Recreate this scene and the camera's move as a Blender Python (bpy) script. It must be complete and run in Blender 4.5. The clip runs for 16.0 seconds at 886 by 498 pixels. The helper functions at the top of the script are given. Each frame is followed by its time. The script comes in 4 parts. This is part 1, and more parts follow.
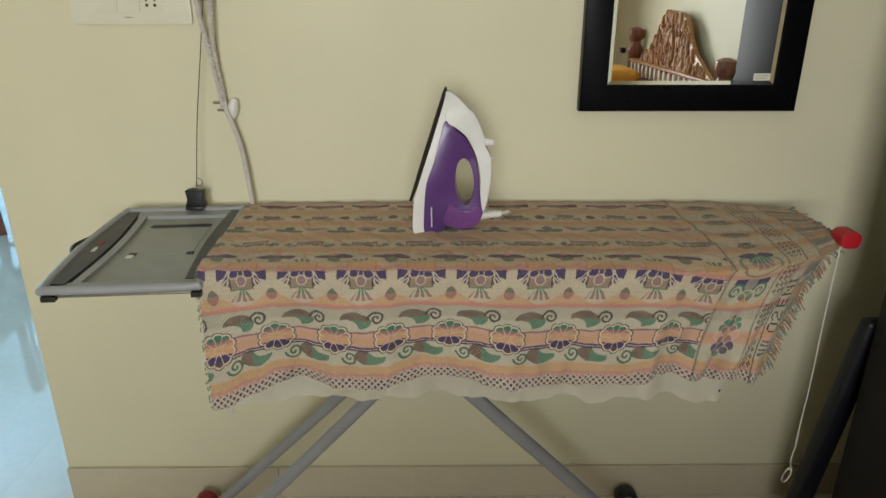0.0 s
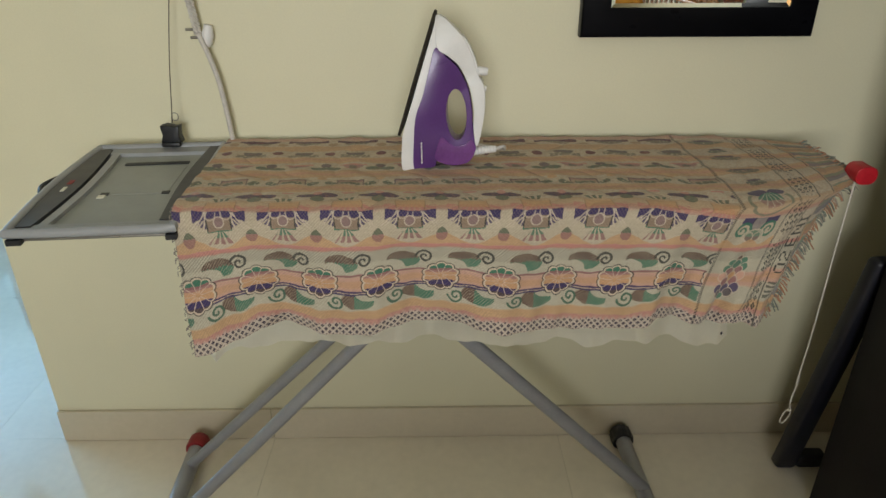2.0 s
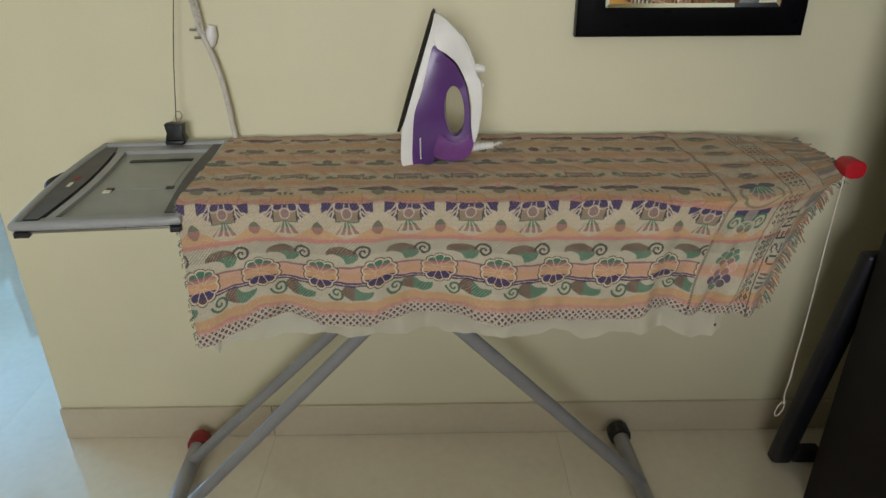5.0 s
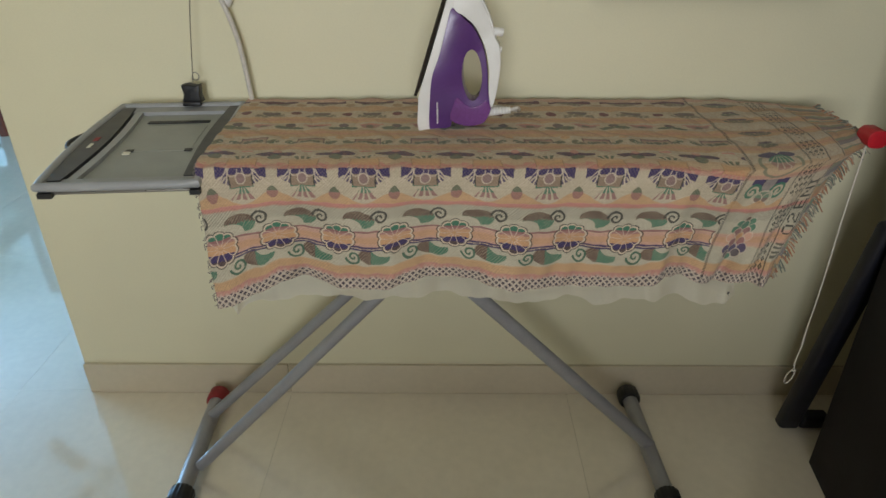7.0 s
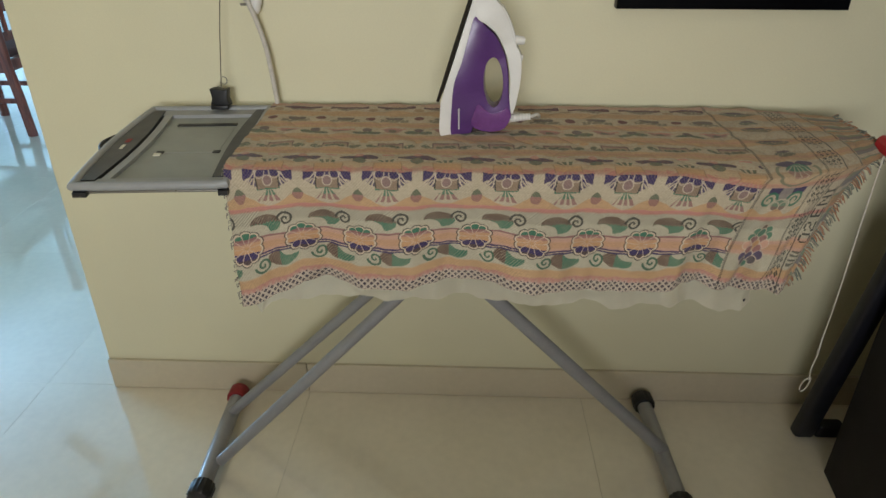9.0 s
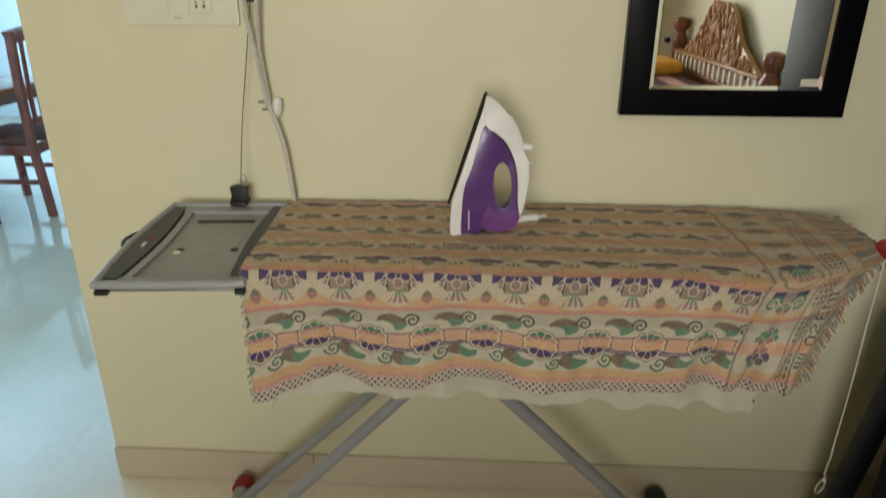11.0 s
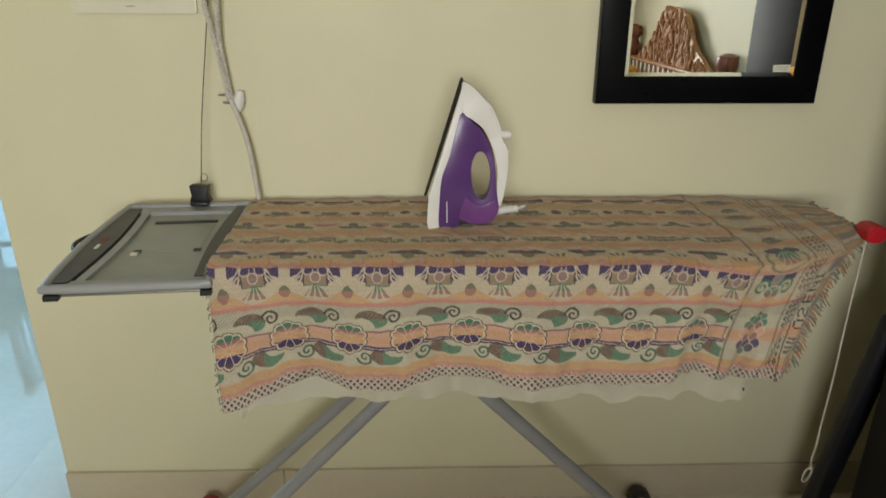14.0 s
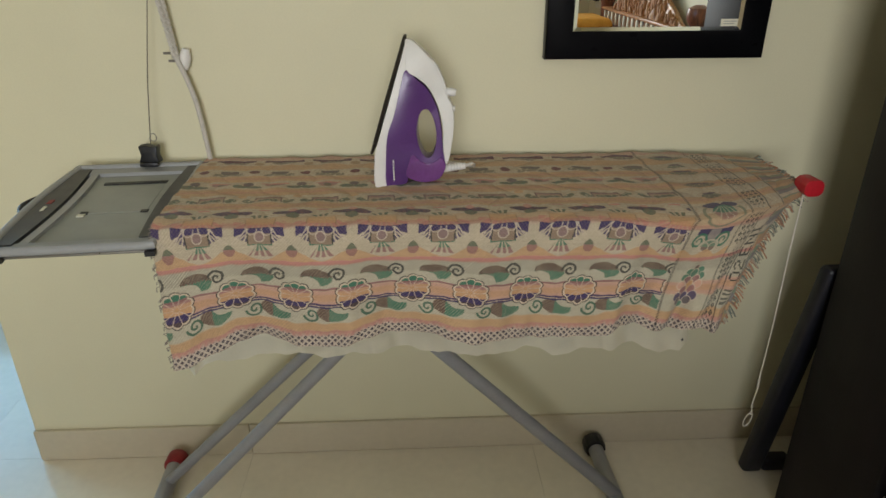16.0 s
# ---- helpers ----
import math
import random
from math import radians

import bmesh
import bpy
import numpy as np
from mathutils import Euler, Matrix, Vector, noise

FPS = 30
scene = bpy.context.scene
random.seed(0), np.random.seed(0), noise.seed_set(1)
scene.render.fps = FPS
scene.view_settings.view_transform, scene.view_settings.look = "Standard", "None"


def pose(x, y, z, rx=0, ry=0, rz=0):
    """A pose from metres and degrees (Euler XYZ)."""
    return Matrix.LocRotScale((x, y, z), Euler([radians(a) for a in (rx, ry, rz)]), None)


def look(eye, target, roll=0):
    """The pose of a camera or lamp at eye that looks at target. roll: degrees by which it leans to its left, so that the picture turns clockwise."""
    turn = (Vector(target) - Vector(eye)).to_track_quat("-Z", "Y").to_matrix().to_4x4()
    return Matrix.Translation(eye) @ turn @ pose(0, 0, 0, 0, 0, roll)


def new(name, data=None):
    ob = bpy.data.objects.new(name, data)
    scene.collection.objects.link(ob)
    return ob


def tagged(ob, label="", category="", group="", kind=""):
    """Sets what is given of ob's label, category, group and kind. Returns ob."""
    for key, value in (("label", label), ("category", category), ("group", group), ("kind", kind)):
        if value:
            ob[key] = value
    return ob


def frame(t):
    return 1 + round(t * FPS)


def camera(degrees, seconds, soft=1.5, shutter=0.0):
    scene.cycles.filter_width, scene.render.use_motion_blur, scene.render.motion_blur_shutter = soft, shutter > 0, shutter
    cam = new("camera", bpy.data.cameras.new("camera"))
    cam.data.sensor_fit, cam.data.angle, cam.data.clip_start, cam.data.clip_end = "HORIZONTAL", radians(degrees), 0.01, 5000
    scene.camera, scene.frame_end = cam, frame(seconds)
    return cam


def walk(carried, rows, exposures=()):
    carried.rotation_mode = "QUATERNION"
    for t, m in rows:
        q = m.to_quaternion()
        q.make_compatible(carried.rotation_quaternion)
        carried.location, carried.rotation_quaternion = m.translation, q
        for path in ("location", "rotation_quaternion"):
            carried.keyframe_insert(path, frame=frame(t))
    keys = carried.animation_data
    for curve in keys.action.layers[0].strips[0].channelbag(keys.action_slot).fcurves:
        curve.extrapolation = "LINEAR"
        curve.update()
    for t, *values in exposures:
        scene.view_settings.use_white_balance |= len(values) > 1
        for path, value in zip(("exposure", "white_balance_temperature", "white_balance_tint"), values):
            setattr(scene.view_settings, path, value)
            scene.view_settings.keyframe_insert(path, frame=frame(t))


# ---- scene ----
cam = camera(67.9, 16.0, shutter=0.8)
PATH = [
    (0, (1.032, -1.515, 1.321), (1.047, 0.356, 0.615), -0.0),
    (0.5, (1.038, -1.493, 1.312), (1.055, 0.366, 0.575), -0.1),
    (1, (1.042, -1.477, 1.296), (1.06, 0.367, 0.52), -0.1),
    (1.5, (1.047, -1.453, 1.288), (1.068, 0.358, 0.441), -0.1),
    (2, (1.045, -1.45, 1.298), (1.066, 0.346, 0.417), -0.2),
    (2.5, (1.043, -1.455, 1.31), (1.065, 0.338, 0.424), -0.2),
    (3, (1.038, -1.474, 1.32), (1.061, 0.32, 0.437), -0.2),
    (3.5, (1.039, -1.499, 1.318), (1.066, 0.302, 0.447), -0.1),
    (4, (1.042, -1.499, 1.302), (1.068, 0.31, 0.449), -0.2),
    (6.3, (1.048, -1.466, 1.277), (1.066, 0.331, 0.398), -0.2),
    (6.5, (1.04, -1.467, 1.277), (1.053, 0.311, 0.361), -0.1),
    (7, (1.041, -1.489, 1.295), (1.025, 0.263, 0.331), -0.1),
    (7.5, (1.04, -1.504, 1.301), (1.005, 0.246, 0.333), -0.0),
    (8, (1.04, -1.513, 1.303), (0.991, 0.235, 0.331), -0.0),
    (8.2, (1.036, -1.518, 1.298), (0.984, 0.233, 0.332), 0.0),
    (10.3, (1.031, -1.503, 1.339), (0.945, 0.271, 0.419), 0.1),
    (10.5, (1.03, -1.502, 1.347), (0.94, 0.292, 0.469), 0.1),
    (11, (1.029, -1.519, 1.362), (0.938, 0.333, 0.611), 0.2),
    (11.5, (1.032, -1.523, 1.361), (0.955, 0.37, 0.719), 0.3),
    (12, (1.041, -1.512, 1.338), (0.975, 0.389, 0.72), 0.2),
    (12.5, (1.045, -1.494, 1.319), (0.994, 0.404, 0.691), 0.2),
    (13, (1.038, -1.483, 1.312), (1.004, 0.41, 0.669), 0.2),
    (13.5, (1.015, -1.473, 1.311), (1.015, 0.41, 0.637), 0.1),
    (14, (0.984, -1.479, 1.301), (1.026, 0.39, 0.593), 0.1),
    (14.5, (0.992, -1.499, 1.303), (1.063, 0.343, 0.529), 0.0),
    (15, (1.013, -1.514, 1.314), (1.107, 0.313, 0.504), 0.0),
    (15.5, (1.025, -1.507, 1.31), (1.12, 0.312, 0.486), -0.0),
    (16, (1.06, -1.497, 1.311), (1.142, 0.32, 0.479), -0.1),
]
EXPOSURES = [(0, 0.04, 6150, 9), (3.5, -0.05, 6080, 10), (8, -0.10, 5980, 10), (10.5, -0.05, 6520, 8), (12.5, -0.12, 6520, 7), (14, 0.02, 6350, 8), (15.5, -0.06, 6170, 10), (16, -0.06, 6170, 10)]
walk(cam, [(t, look(eye, target, roll)) for t, eye, target, roll in PATH], EXPOSURES)

# ---- light ----
world = bpy.data.worlds.new("world")
scene.world = world
world.use_nodes = True
_wn = world.node_tree.nodes
_sky = _wn.new("ShaderNodeTexSky")
_sky.sky_type, _sky.sun_disc = "NISHITA", False
_sky.sun_elevation, _sky.sun_rotation = radians(50), radians(200)
world.node_tree.links.new(_sky.outputs[0], _wn["Background"].inputs[0])
_wn["Background"].inputs[1].default_value = 0.12


def area_lamp(name, eye, target, size_x, size_y, power, colour, spread=180):
    d = bpy.data.lights.new(name, "AREA")
    d.shape, d.size, d.size_y, d.energy, d.color = "RECTANGLE", size_x, size_y, power, colour
    d.spread = radians(spread)
    ob = new(name, d)
    ob.matrix_world = look(eye, target)
    return ob


# daylight in the openings of the windows
area_lamp("bedroom_window_light", (0.8, -4.36, 1.50), (0.7, 0, 1.25), 1.5, 1.2, 48, (1.0, 0.98, 0.94), 140)
area_lamp("hall_window_light", (-4.42, 2.9, 1.5), (0, 2.9, 1.2), 2.2, 1.6, 182, (0.37, 0.67, 1.0))


# ---- materials ----
def material(name, colour, rough=0.5, metal=0.0, vary=0.12, scale=8.0, fine=120.0, bump=0.1, coat=0.0, spec=0.5, second=None):
    """A surface with two scales of variation, in metres."""
    m = bpy.data.materials.new(name)
    m.use_nodes = True
    nt = m.node_tree
    n, l = nt.nodes, nt.links
    b = n["Principled BSDF"]
    co = n.new("ShaderNodeTexCoord")
    big, small = n.new("ShaderNodeTexNoise"), n.new("ShaderNodeTexNoise")
    big.inputs["Scale"].default_value, big.inputs["Detail"].default_value = scale, 4
    small.inputs["Scale"].default_value, small.inputs["Detail"].default_value = fine, 3
    for x in (big, small):
        l.new(co.outputs["Object"], x.inputs["Vector"])
    mix = n.new("ShaderNodeMix")
    mix.data_type = "RGBA"
    c2 = second or tuple(max(0.0, c * (1 - 2 * vary)) for c in colour)
    mix.inputs["A"].default_value, mix.inputs["B"].default_value = (*colour, 1), (*c2, 1)
    ramp = n.new("ShaderNodeMapRange")
    ramp.inputs["From Min"].default_value, ramp.inputs["From Max"].default_value = 0.35, 0.7
    add = n.new("ShaderNodeMath")
    add.operation = "MULTIPLY_ADD"
    add.inputs[1].default_value = 0.35
    l.new(small.outputs["Fac"], add.inputs[0])
    half = n.new("ShaderNodeMath")
    half.operation = "MULTIPLY"
    half.inputs[1].default_value = 0.7
    l.new(big.outputs["Fac"], half.inputs[0])
    l.new(half.outputs[0], add.inputs[2])
    l.new(add.outputs[0], ramp.inputs["Value"])
    l.new(ramp.outputs["Result"], mix.inputs["Factor"])
    l.new(mix.outputs["Result"], b.inputs["Base Color"])
    rr = n.new("ShaderNodeMapRange")
    rr.inputs["To Min"].default_value, rr.inputs["To Max"].default_value = max(0.02, rough - 0.07), min(1, rough + 0.07)
    l.new(big.outputs["Fac"], rr.inputs["Value"])
    l.new(rr.outputs["Result"], b.inputs["Roughness"])
    b.inputs["Metallic"].default_value = metal
    b.inputs["Coat Weight"].default_value = coat
    b.inputs["Coat Roughness"].default_value = 0.08
    b.inputs["Specular IOR Level"].default_value = spec
    if bump:
        bp = n.new("ShaderNodeBump")
        bp.inputs["Strength"].default_value, bp.inputs["Distance"].default_value = bump, 0.002
        l.new(small.outputs["Fac"], bp.inputs["Height"])
        l.new(bp.outputs["Normal"], b.inputs["Normal"])
    return m


def wood(name, a, b_, rough=0.35, stretch=(1, 1, 8), scale=9.0, coat=0.3):
    m = material(name, a, rough, coat=coat)
    n, l = m.node_tree.nodes, m.node_tree.links
    co = n.new("ShaderNodeTexCoord")
    mp = n.new("ShaderNodeMapping")
    mp.inputs["Scale"].default_value = [scale * 6 / s for s in stretch]
    l.new(co.outputs["Object"], mp.inputs["Vector"])
    ns = n.new("ShaderNodeTexNoise")
    ns.inputs["Scale"].default_value, ns.inputs["Detail"].default_value, ns.inputs["Distortion"].default_value = 1.0, 6, 1.5
    l.new(mp.outputs["Vector"], ns.inputs["Vector"])
    cr = n.new("ShaderNodeValToRGB")
    cr.color_ramp.elements[0].color, cr.color_ramp.elements[1].color = (*b_, 1), (*a, 1)
    cr.color_ramp.elements[0].position, cr.color_ramp.elements[1].position = 0.35, 0.65
    l.new(ns.outputs["Fac"], cr.inputs["Fac"])
    l.new(cr.outputs["Color"], n["Principled BSDF"].inputs["Base Color"])
    return m


M_WALL = material("cream_wall_paint", (0.73, 0.685, 0.473), 0.55, vary=0.045, scale=2.2, fine=260, bump=0.06)
M_CEIL = material("white_ceiling_paint", (0.82, 0.82, 0.80), 0.7, vary=0.03, scale=2, fine=200, bump=0.05)
M_HALL = material("pale_hall_paint", (0.78, 0.80, 0.79), 0.6, vary=0.03, scale=2, fine=200, bump=0.05)
M_TILE = material("glossy_floor_tile", (0.86, 0.78, 0.615), 0.10, vary=0.06, scale=3.0, fine=40, bump=0.0, spec=0.8, coat=1.0)
M_TILE.node_tree.nodes["Principled BSDF"].inputs["Coat IOR"].default_value = 1.55
M_TILE.node_tree.nodes["Principled BSDF"].inputs["Coat Roughness"].default_value = 0.03
M_GROUT = material("tile_grout", (0.62, 0.57, 0.46), 0.8)
M_SKIRT = material("skirting_tile", (0.60, 0.53, 0.385), 0.2, vary=0.05, scale=5, fine=60, bump=0.02)
M_BLACK = material("black_frame_lacquer", (0.004, 0.004, 0.005), 0.3, vary=0.2, scale=20, bump=0.03, spec=0.08)
M_BLACKPL = material("black_plastic", (0.012, 0.012, 0.013), 0.45, vary=0.2, scale=60, bump=0.1)
M_DOOR = wood("dark_door_laminate", (0.007, 0.0042, 0.0055), (0.0045, 0.003, 0.004), 0.55, (1, 1, 10), 5.0, coat=0.0)
M_DOOR.node_tree.nodes["Principled BSDF"].inputs["Specular IOR Level"].default_value = 0.2
M_NAVY = material("dark_navy_enamel", (0.006, 0.006, 0.012), 0.5, vary=0.2, scale=25, bump=0.05)
M_GREY = material("grey_painted_steel", (0.345, 0.345, 0.36), 0.32, metal=0.35, vary=0.08, scale=15, fine=200, bump=0.04)
M_TRAY = material("grey_tray_plastic", (0.31, 0.32, 0.285), 0.42, vary=0.05, scale=20, fine=300, bump=0.04)
M_TRAYRIM = material("grey_rim_plastic", (0.33, 0.335, 0.33), 0.38, vary=0.06, scale=20, fine=300, bump=0.04)
M_STRIP = material("dark_grey_plastic", (0.045, 0.045, 0.05), 0.4, vary=0.12, scale=30, fine=300, bump=0.05)
M_RED = material("red_plastic", (0.50, 0.012, 0.022), 0.4, vary=0.12, scale=40, bump=0.05)
M_REDCAP = material("red_rubber_cap", (0.28, 0.012, 0.015), 0.5, vary=0.15, scale=40, bump=0.05)
M_WHITEPL = material("white_plastic", (0.78, 0.76, 0.72), 0.45, vary=0.03, scale=30, fine=300, bump=0.02)
M_PURPLE = material("purple_plastic", (0.115, 0.045, 0.195), 0.3, vary=0.1, scale=14, fine=200, bump=0.01, coat=0.1)
M_VIOLET = material("translucent_violet_plastic", (0.19, 0.065, 0.25), 0.18, vary=0.14, scale=25, fine=200, bump=0.01, coat=0.4)
M_SOLE = material("dark_soleplate", (0.045, 0.038, 0.03), 0.35, metal=0.6, vary=0.1, scale=30, bump=0.03)
M_PLATE = material("ivory_switch_plastic", (0.74, 0.705, 0.56), 0.3, vary=0.02, scale=20, fine=300, bump=0.01)
M_ROPE = material("white_braided_cord", (0.66, 0.62, 0.55), 0.85, vary=0.12, scale=60, fine=500, bump=0.5)
M_TWINE = material("brown_twine", (0.10, 0.075, 0.05), 0.85, vary=0.2, scale=60, fine=500, bump=0.4)
M_STRING = material("white_string", (0.72, 0.66, 0.56), 0.9, vary=0.1, scale=80, fine=500, bump=0.4)
M_SHEET = material("white_cotton_sheet", (0.84, 0.79, 0.64), 0.9, vary=0.04, scale=12, fine=300, bump=0.06)
M_CARVED = wood("carved_polished_wood", (0.50, 0.25, 0.085), (0.27, 0.11, 0.035), 0.45, (1, 1, 4), 8.0, coat=0.12)
M_POST = wood("reddish_polished_wood", (0.27, 0.085, 0.035), (0.13, 0.038, 0.018), 0.4, (1, 1, 6), 8.0, coat=0.2)
M_CHAIR = wood("brown_chair_wood", (0.32, 0.085, 0.05), (0.16, 0.038, 0.022), 0.3, (1, 1, 8), 7.0, coat=0.4)
M_TABLE = wood("orange_table_wood", (0.42, 0.17, 0.06), (0.26, 0.09, 0.03), 0.2, (6, 1, 1), 6.0, coat=0.5)
M_SEAT = material("brown_leather_seat", (0.19, 0.085, 0.07), 0.75, vary=0.15, scale=20, fine=200, bump=0.2)
M_ORANGE = material("orange_pillow_fabric", (0.85, 0.43, 0.06), 0.85, vary=0.1, scale=20, fine=500, bump=0.3)
M_FAN = material("brown_fan_enamel", (0.09, 0.07, 0.06), 0.4, vary=0.1)
M_STEEL = material("bright_steel_wire", (0.35, 0.33, 0.30), 0.3, metal=0.9, vary=0.1, scale=50)

M_GLASS = bpy.data.materials.new("mirror_glass")
M_GLASS.use_nodes = True
_b = M_GLASS.node_tree.nodes["Principled BSDF"]
_b.inputs["Base Color"].default_value, _b.inputs["Metallic"].default_value, _b.inputs["Roughness"].default_value = (0.90, 0.93, 0.91, 1), 1.0, 0.0

M_STRIPES = material("striped_bedspread_fabric", (0.42, 0.22, 0.20), 0.9, vary=0.1, scale=20, fine=500, bump=0.3)
_n, _l = M_STRIPES.node_tree.nodes, M_STRIPES.node_tree.links
_co, _wv, _cr = _n.new("ShaderNodeTexCoord"), _n.new("ShaderNodeTexWave"), _n.new("ShaderNodeValToRGB")
_wv.bands_direction, _wv.inputs["Scale"].default_value, _wv.inputs["Distortion"].default_value = "X", 1.6, 0.4
_cr.color_ramp.interpolation = "CONSTANT"
_cr.color_ramp.elements[0].color, _cr.color_ramp.elements[1].color = (0.12, 0.045, 0.06, 1), (0.60, 0.36, 0.35, 1)
_cr.color_ramp.elements[1].position = 0.45
_l.new(_co.outputs["Object"], _wv.inputs["Vector"])
_l.new(_wv.outputs["Fac"], _cr.inputs["Fac"])
_l.new(_cr.outputs["Color"], _n["Principled BSDF"].inputs["Base Color"])


# ---- builders ----
def smooth(me, angle=40):
    for p in me.polygons:
        p.use_smooth = True
    me.set_sharp_from_angle(angle=radians(angle))


def part(name, bm, mat, parent=None, label="", shade=True):
    bmesh.ops.recalc_face_normals(bm, faces=bm.faces)
    me = bpy.data.meshes.new(name)
    bm.to_mesh(me)
    bm.free()
    me.materials.append(mat)
    if shade:
        smooth(me)
    ob = new(name, me)
    if parent:
        ob.parent = parent
        ob.matrix_parent_inverse = parent.matrix_world.inverted()
    if label:
        ob["label"] = label
    return ob


def thing(name, at, label, category, group="", kind=""):
    ob = new(name)
    ob.empty_display_size = 0.05
    ob.location = at
    bpy.context.view_layer.update()
    return tagged(ob, label, category, group, kind)


def box(x0, y0, z0, x1, y1, z1, bevel=0.0, seg=2):
    bm = bmesh.new()
    bmesh.ops.create_cube(bm, size=1.0)
    for v in bm.verts:
        v.co = Vector((x0 + (v.co.x + 0.5) * (x1 - x0), y0 + (v.co.y + 0.5) * (y1 - y0), z0 + (v.co.z + 0.5) * (z1 - z0)))
    if bevel:
        bmesh.ops.bevel(bm, geom=bm.edges[:], offset=bevel, segments=seg, profile=0.5, affect="EDGES")
    return bm


def sweep(points, radius, sides=12, closed=False, flat=1.0, radii=None, caps=True):
    """A tube along points; flat squeezes it along the second axis."""
    bm = bmesh.new()
    pts = [Vector(p) for p in points]
    rings, up = [], None
    for i, p in enumerate(pts):
        a = pts[i - 1] if (i or closed) else pts[0]
        b = pts[(i + 1) % len(pts)] if (i < len(pts) - 1 or closed) else pts[-1]
        d = (b - a).normalized()
        if up is None:
            up = d.orthogonal() if abs(d.y) > 0.9 else (Vector((0, 1, 0)) - d * d.y)
        up = (up - d * up.dot(d)).normalized()
        side = d.cross(up)
        r = radii[i] if radii else radius
        rings.append([bm.verts.new(p + side * (math.cos(k * math.tau / sides) * r) + up * (math.sin(k * math.tau / sides) * r * flat)) for k in range(sides)])
    n = len(rings)
    for i in range(n if closed else n - 1):
        for k in range(sides):
            q = rings[(i + 1) % n]
            bm.faces.new((rings[i][k], rings[i][(k + 1) % sides], q[(k + 1) % sides], q[k]))
    if caps and not closed:
        bm.faces.new(rings[0])
        bm.faces.new(rings[-1])
    return bm


def curve_points(keys, steps=10):
    """Catmull-Rom through keys."""
    k = [Vector(p) for p in keys]
    k = [k[0] * 2 - k[1]] + k + [k[-1] * 2 - k[-2]]
    out = []
    for i in range(1, len(k) - 2):
        for s in range(steps):
            t = s / steps
            out.append(0.5 * (2 * k[i] + (k[i + 1] - k[i - 1]) * t + (2 * k[i - 1] - 5 * k[i] + 4 * k[i + 1] - k[i + 2]) * t * t + (3 * k[i] - k[i - 1] - 3 * k[i + 1] + k[i + 2]) * t ** 3))
    return out + [k[-2]]


def turned(profile, sides=24, axis="Z"):
    """A lathe: (radius, height) pairs."""
    bm = bmesh.new()
    rings = []
    for r, h in profile:
        rings.append([bm.verts.new((math.cos(a * math.tau / sides) * r, math.sin(a * math.tau / sides) * r, h)) for a in range(sides)])
    for a, b in zip(rings, rings[1:]):
        for k in range(sides):
            bm.faces.new((a[k], a[(k + 1) % sides], b[(k + 1) % sides], b[k]))
    bm.faces.new(rings[0])
    bm.faces.new(rings[-1])
    if axis == "Y":
        bmesh.ops.rotate(bm, verts=bm.verts, cent=(0, 0, 0), matrix=Matrix.Rotation(radians(-90), 3, "X"))
    if axis == "X":
        bmesh.ops.rotate(bm, verts=bm.verts, cent=(0, 0, 0), matrix=Matrix.Rotation(radians(90), 3, "Y"))
    return bm


def moved(bm, m):
    bmesh.ops.transform(bm, matrix=m, verts=bm.verts)
    return bm


def merged(*bms):
    """Several pieces of one part in one bmesh."""
    out = bmesh.new()
    for bm in bms:
        me = bpy.data.meshes.new("tmp")
        bm.to_mesh(me)
        out.from_mesh(me)
        bm.free()
        bpy.data.meshes.remove(me)
    return out


def slab(loops, y0, y1, bevel=0.0, seg=3):
    """Closed outlines in x and z (the first outside, the rest holes), drawn out from y0 to y1, rims rounded."""
    bm = bmesh.new()
    edges = []
    for loop in loops:
        vs = [bm.verts.new((x, y0, z)) for x, z in loop]
        edges += [bm.edges.new((vs[i], vs[(i + 1) % len(vs)])) for i in range(len(vs))]
    bmesh.ops.triangle_fill(bm, edges=edges, use_beauty=True)
    got = bmesh.ops.extrude_face_region(bm, geom=bm.faces[:])
    bmesh.ops.translate(bm, verts=[v for v in got["geom"] if isinstance(v, bmesh.types.BMVert)], vec=(0, y1 - y0, 0))
    bmesh.ops.recalc_face_normals(bm, faces=bm.faces)
    if bevel:
        rim = [e for e in bm.edges if len(e.link_faces) == 2 and e.calc_face_angle(0) > 1.2 and abs(e.verts[0].co.y - e.verts[1].co.y) < 1e-6]
        bmesh.ops.bevel(bm, geom=rim, offset=bevel, segments=seg, profile=0.5, affect="EDGES", clamp_overlap=True)
    return bm


def rounded_rect(x0, z0, x1, z1, r, n=5):
    out = []
    for cx, cz, a0 in ((x1 - r, z0 + r, -90), (x1 - r, z1 - r, 0), (x0 + r, z1 - r, 90), (x0 + r, z0 + r, 180)):
        out += [(cx + r * math.cos(radians(a0 + 90 * k / n)), cz + r * math.sin(radians(a0 + 90 * k / n))) for k in range(n + 1)]
    return out


def ellipse(cx, cz, rx, rz, n=28, tilt=0.0):
    c, s = math.cos(radians(tilt)), math.sin(radians(tilt))
    return [(cx + rx * math.cos(a) * c - rz * math.sin(a) * s, cz + rx * math.cos(a) * s + rz * math.sin(a) * c) for a in (k * math.tau / n for k in range(n))]


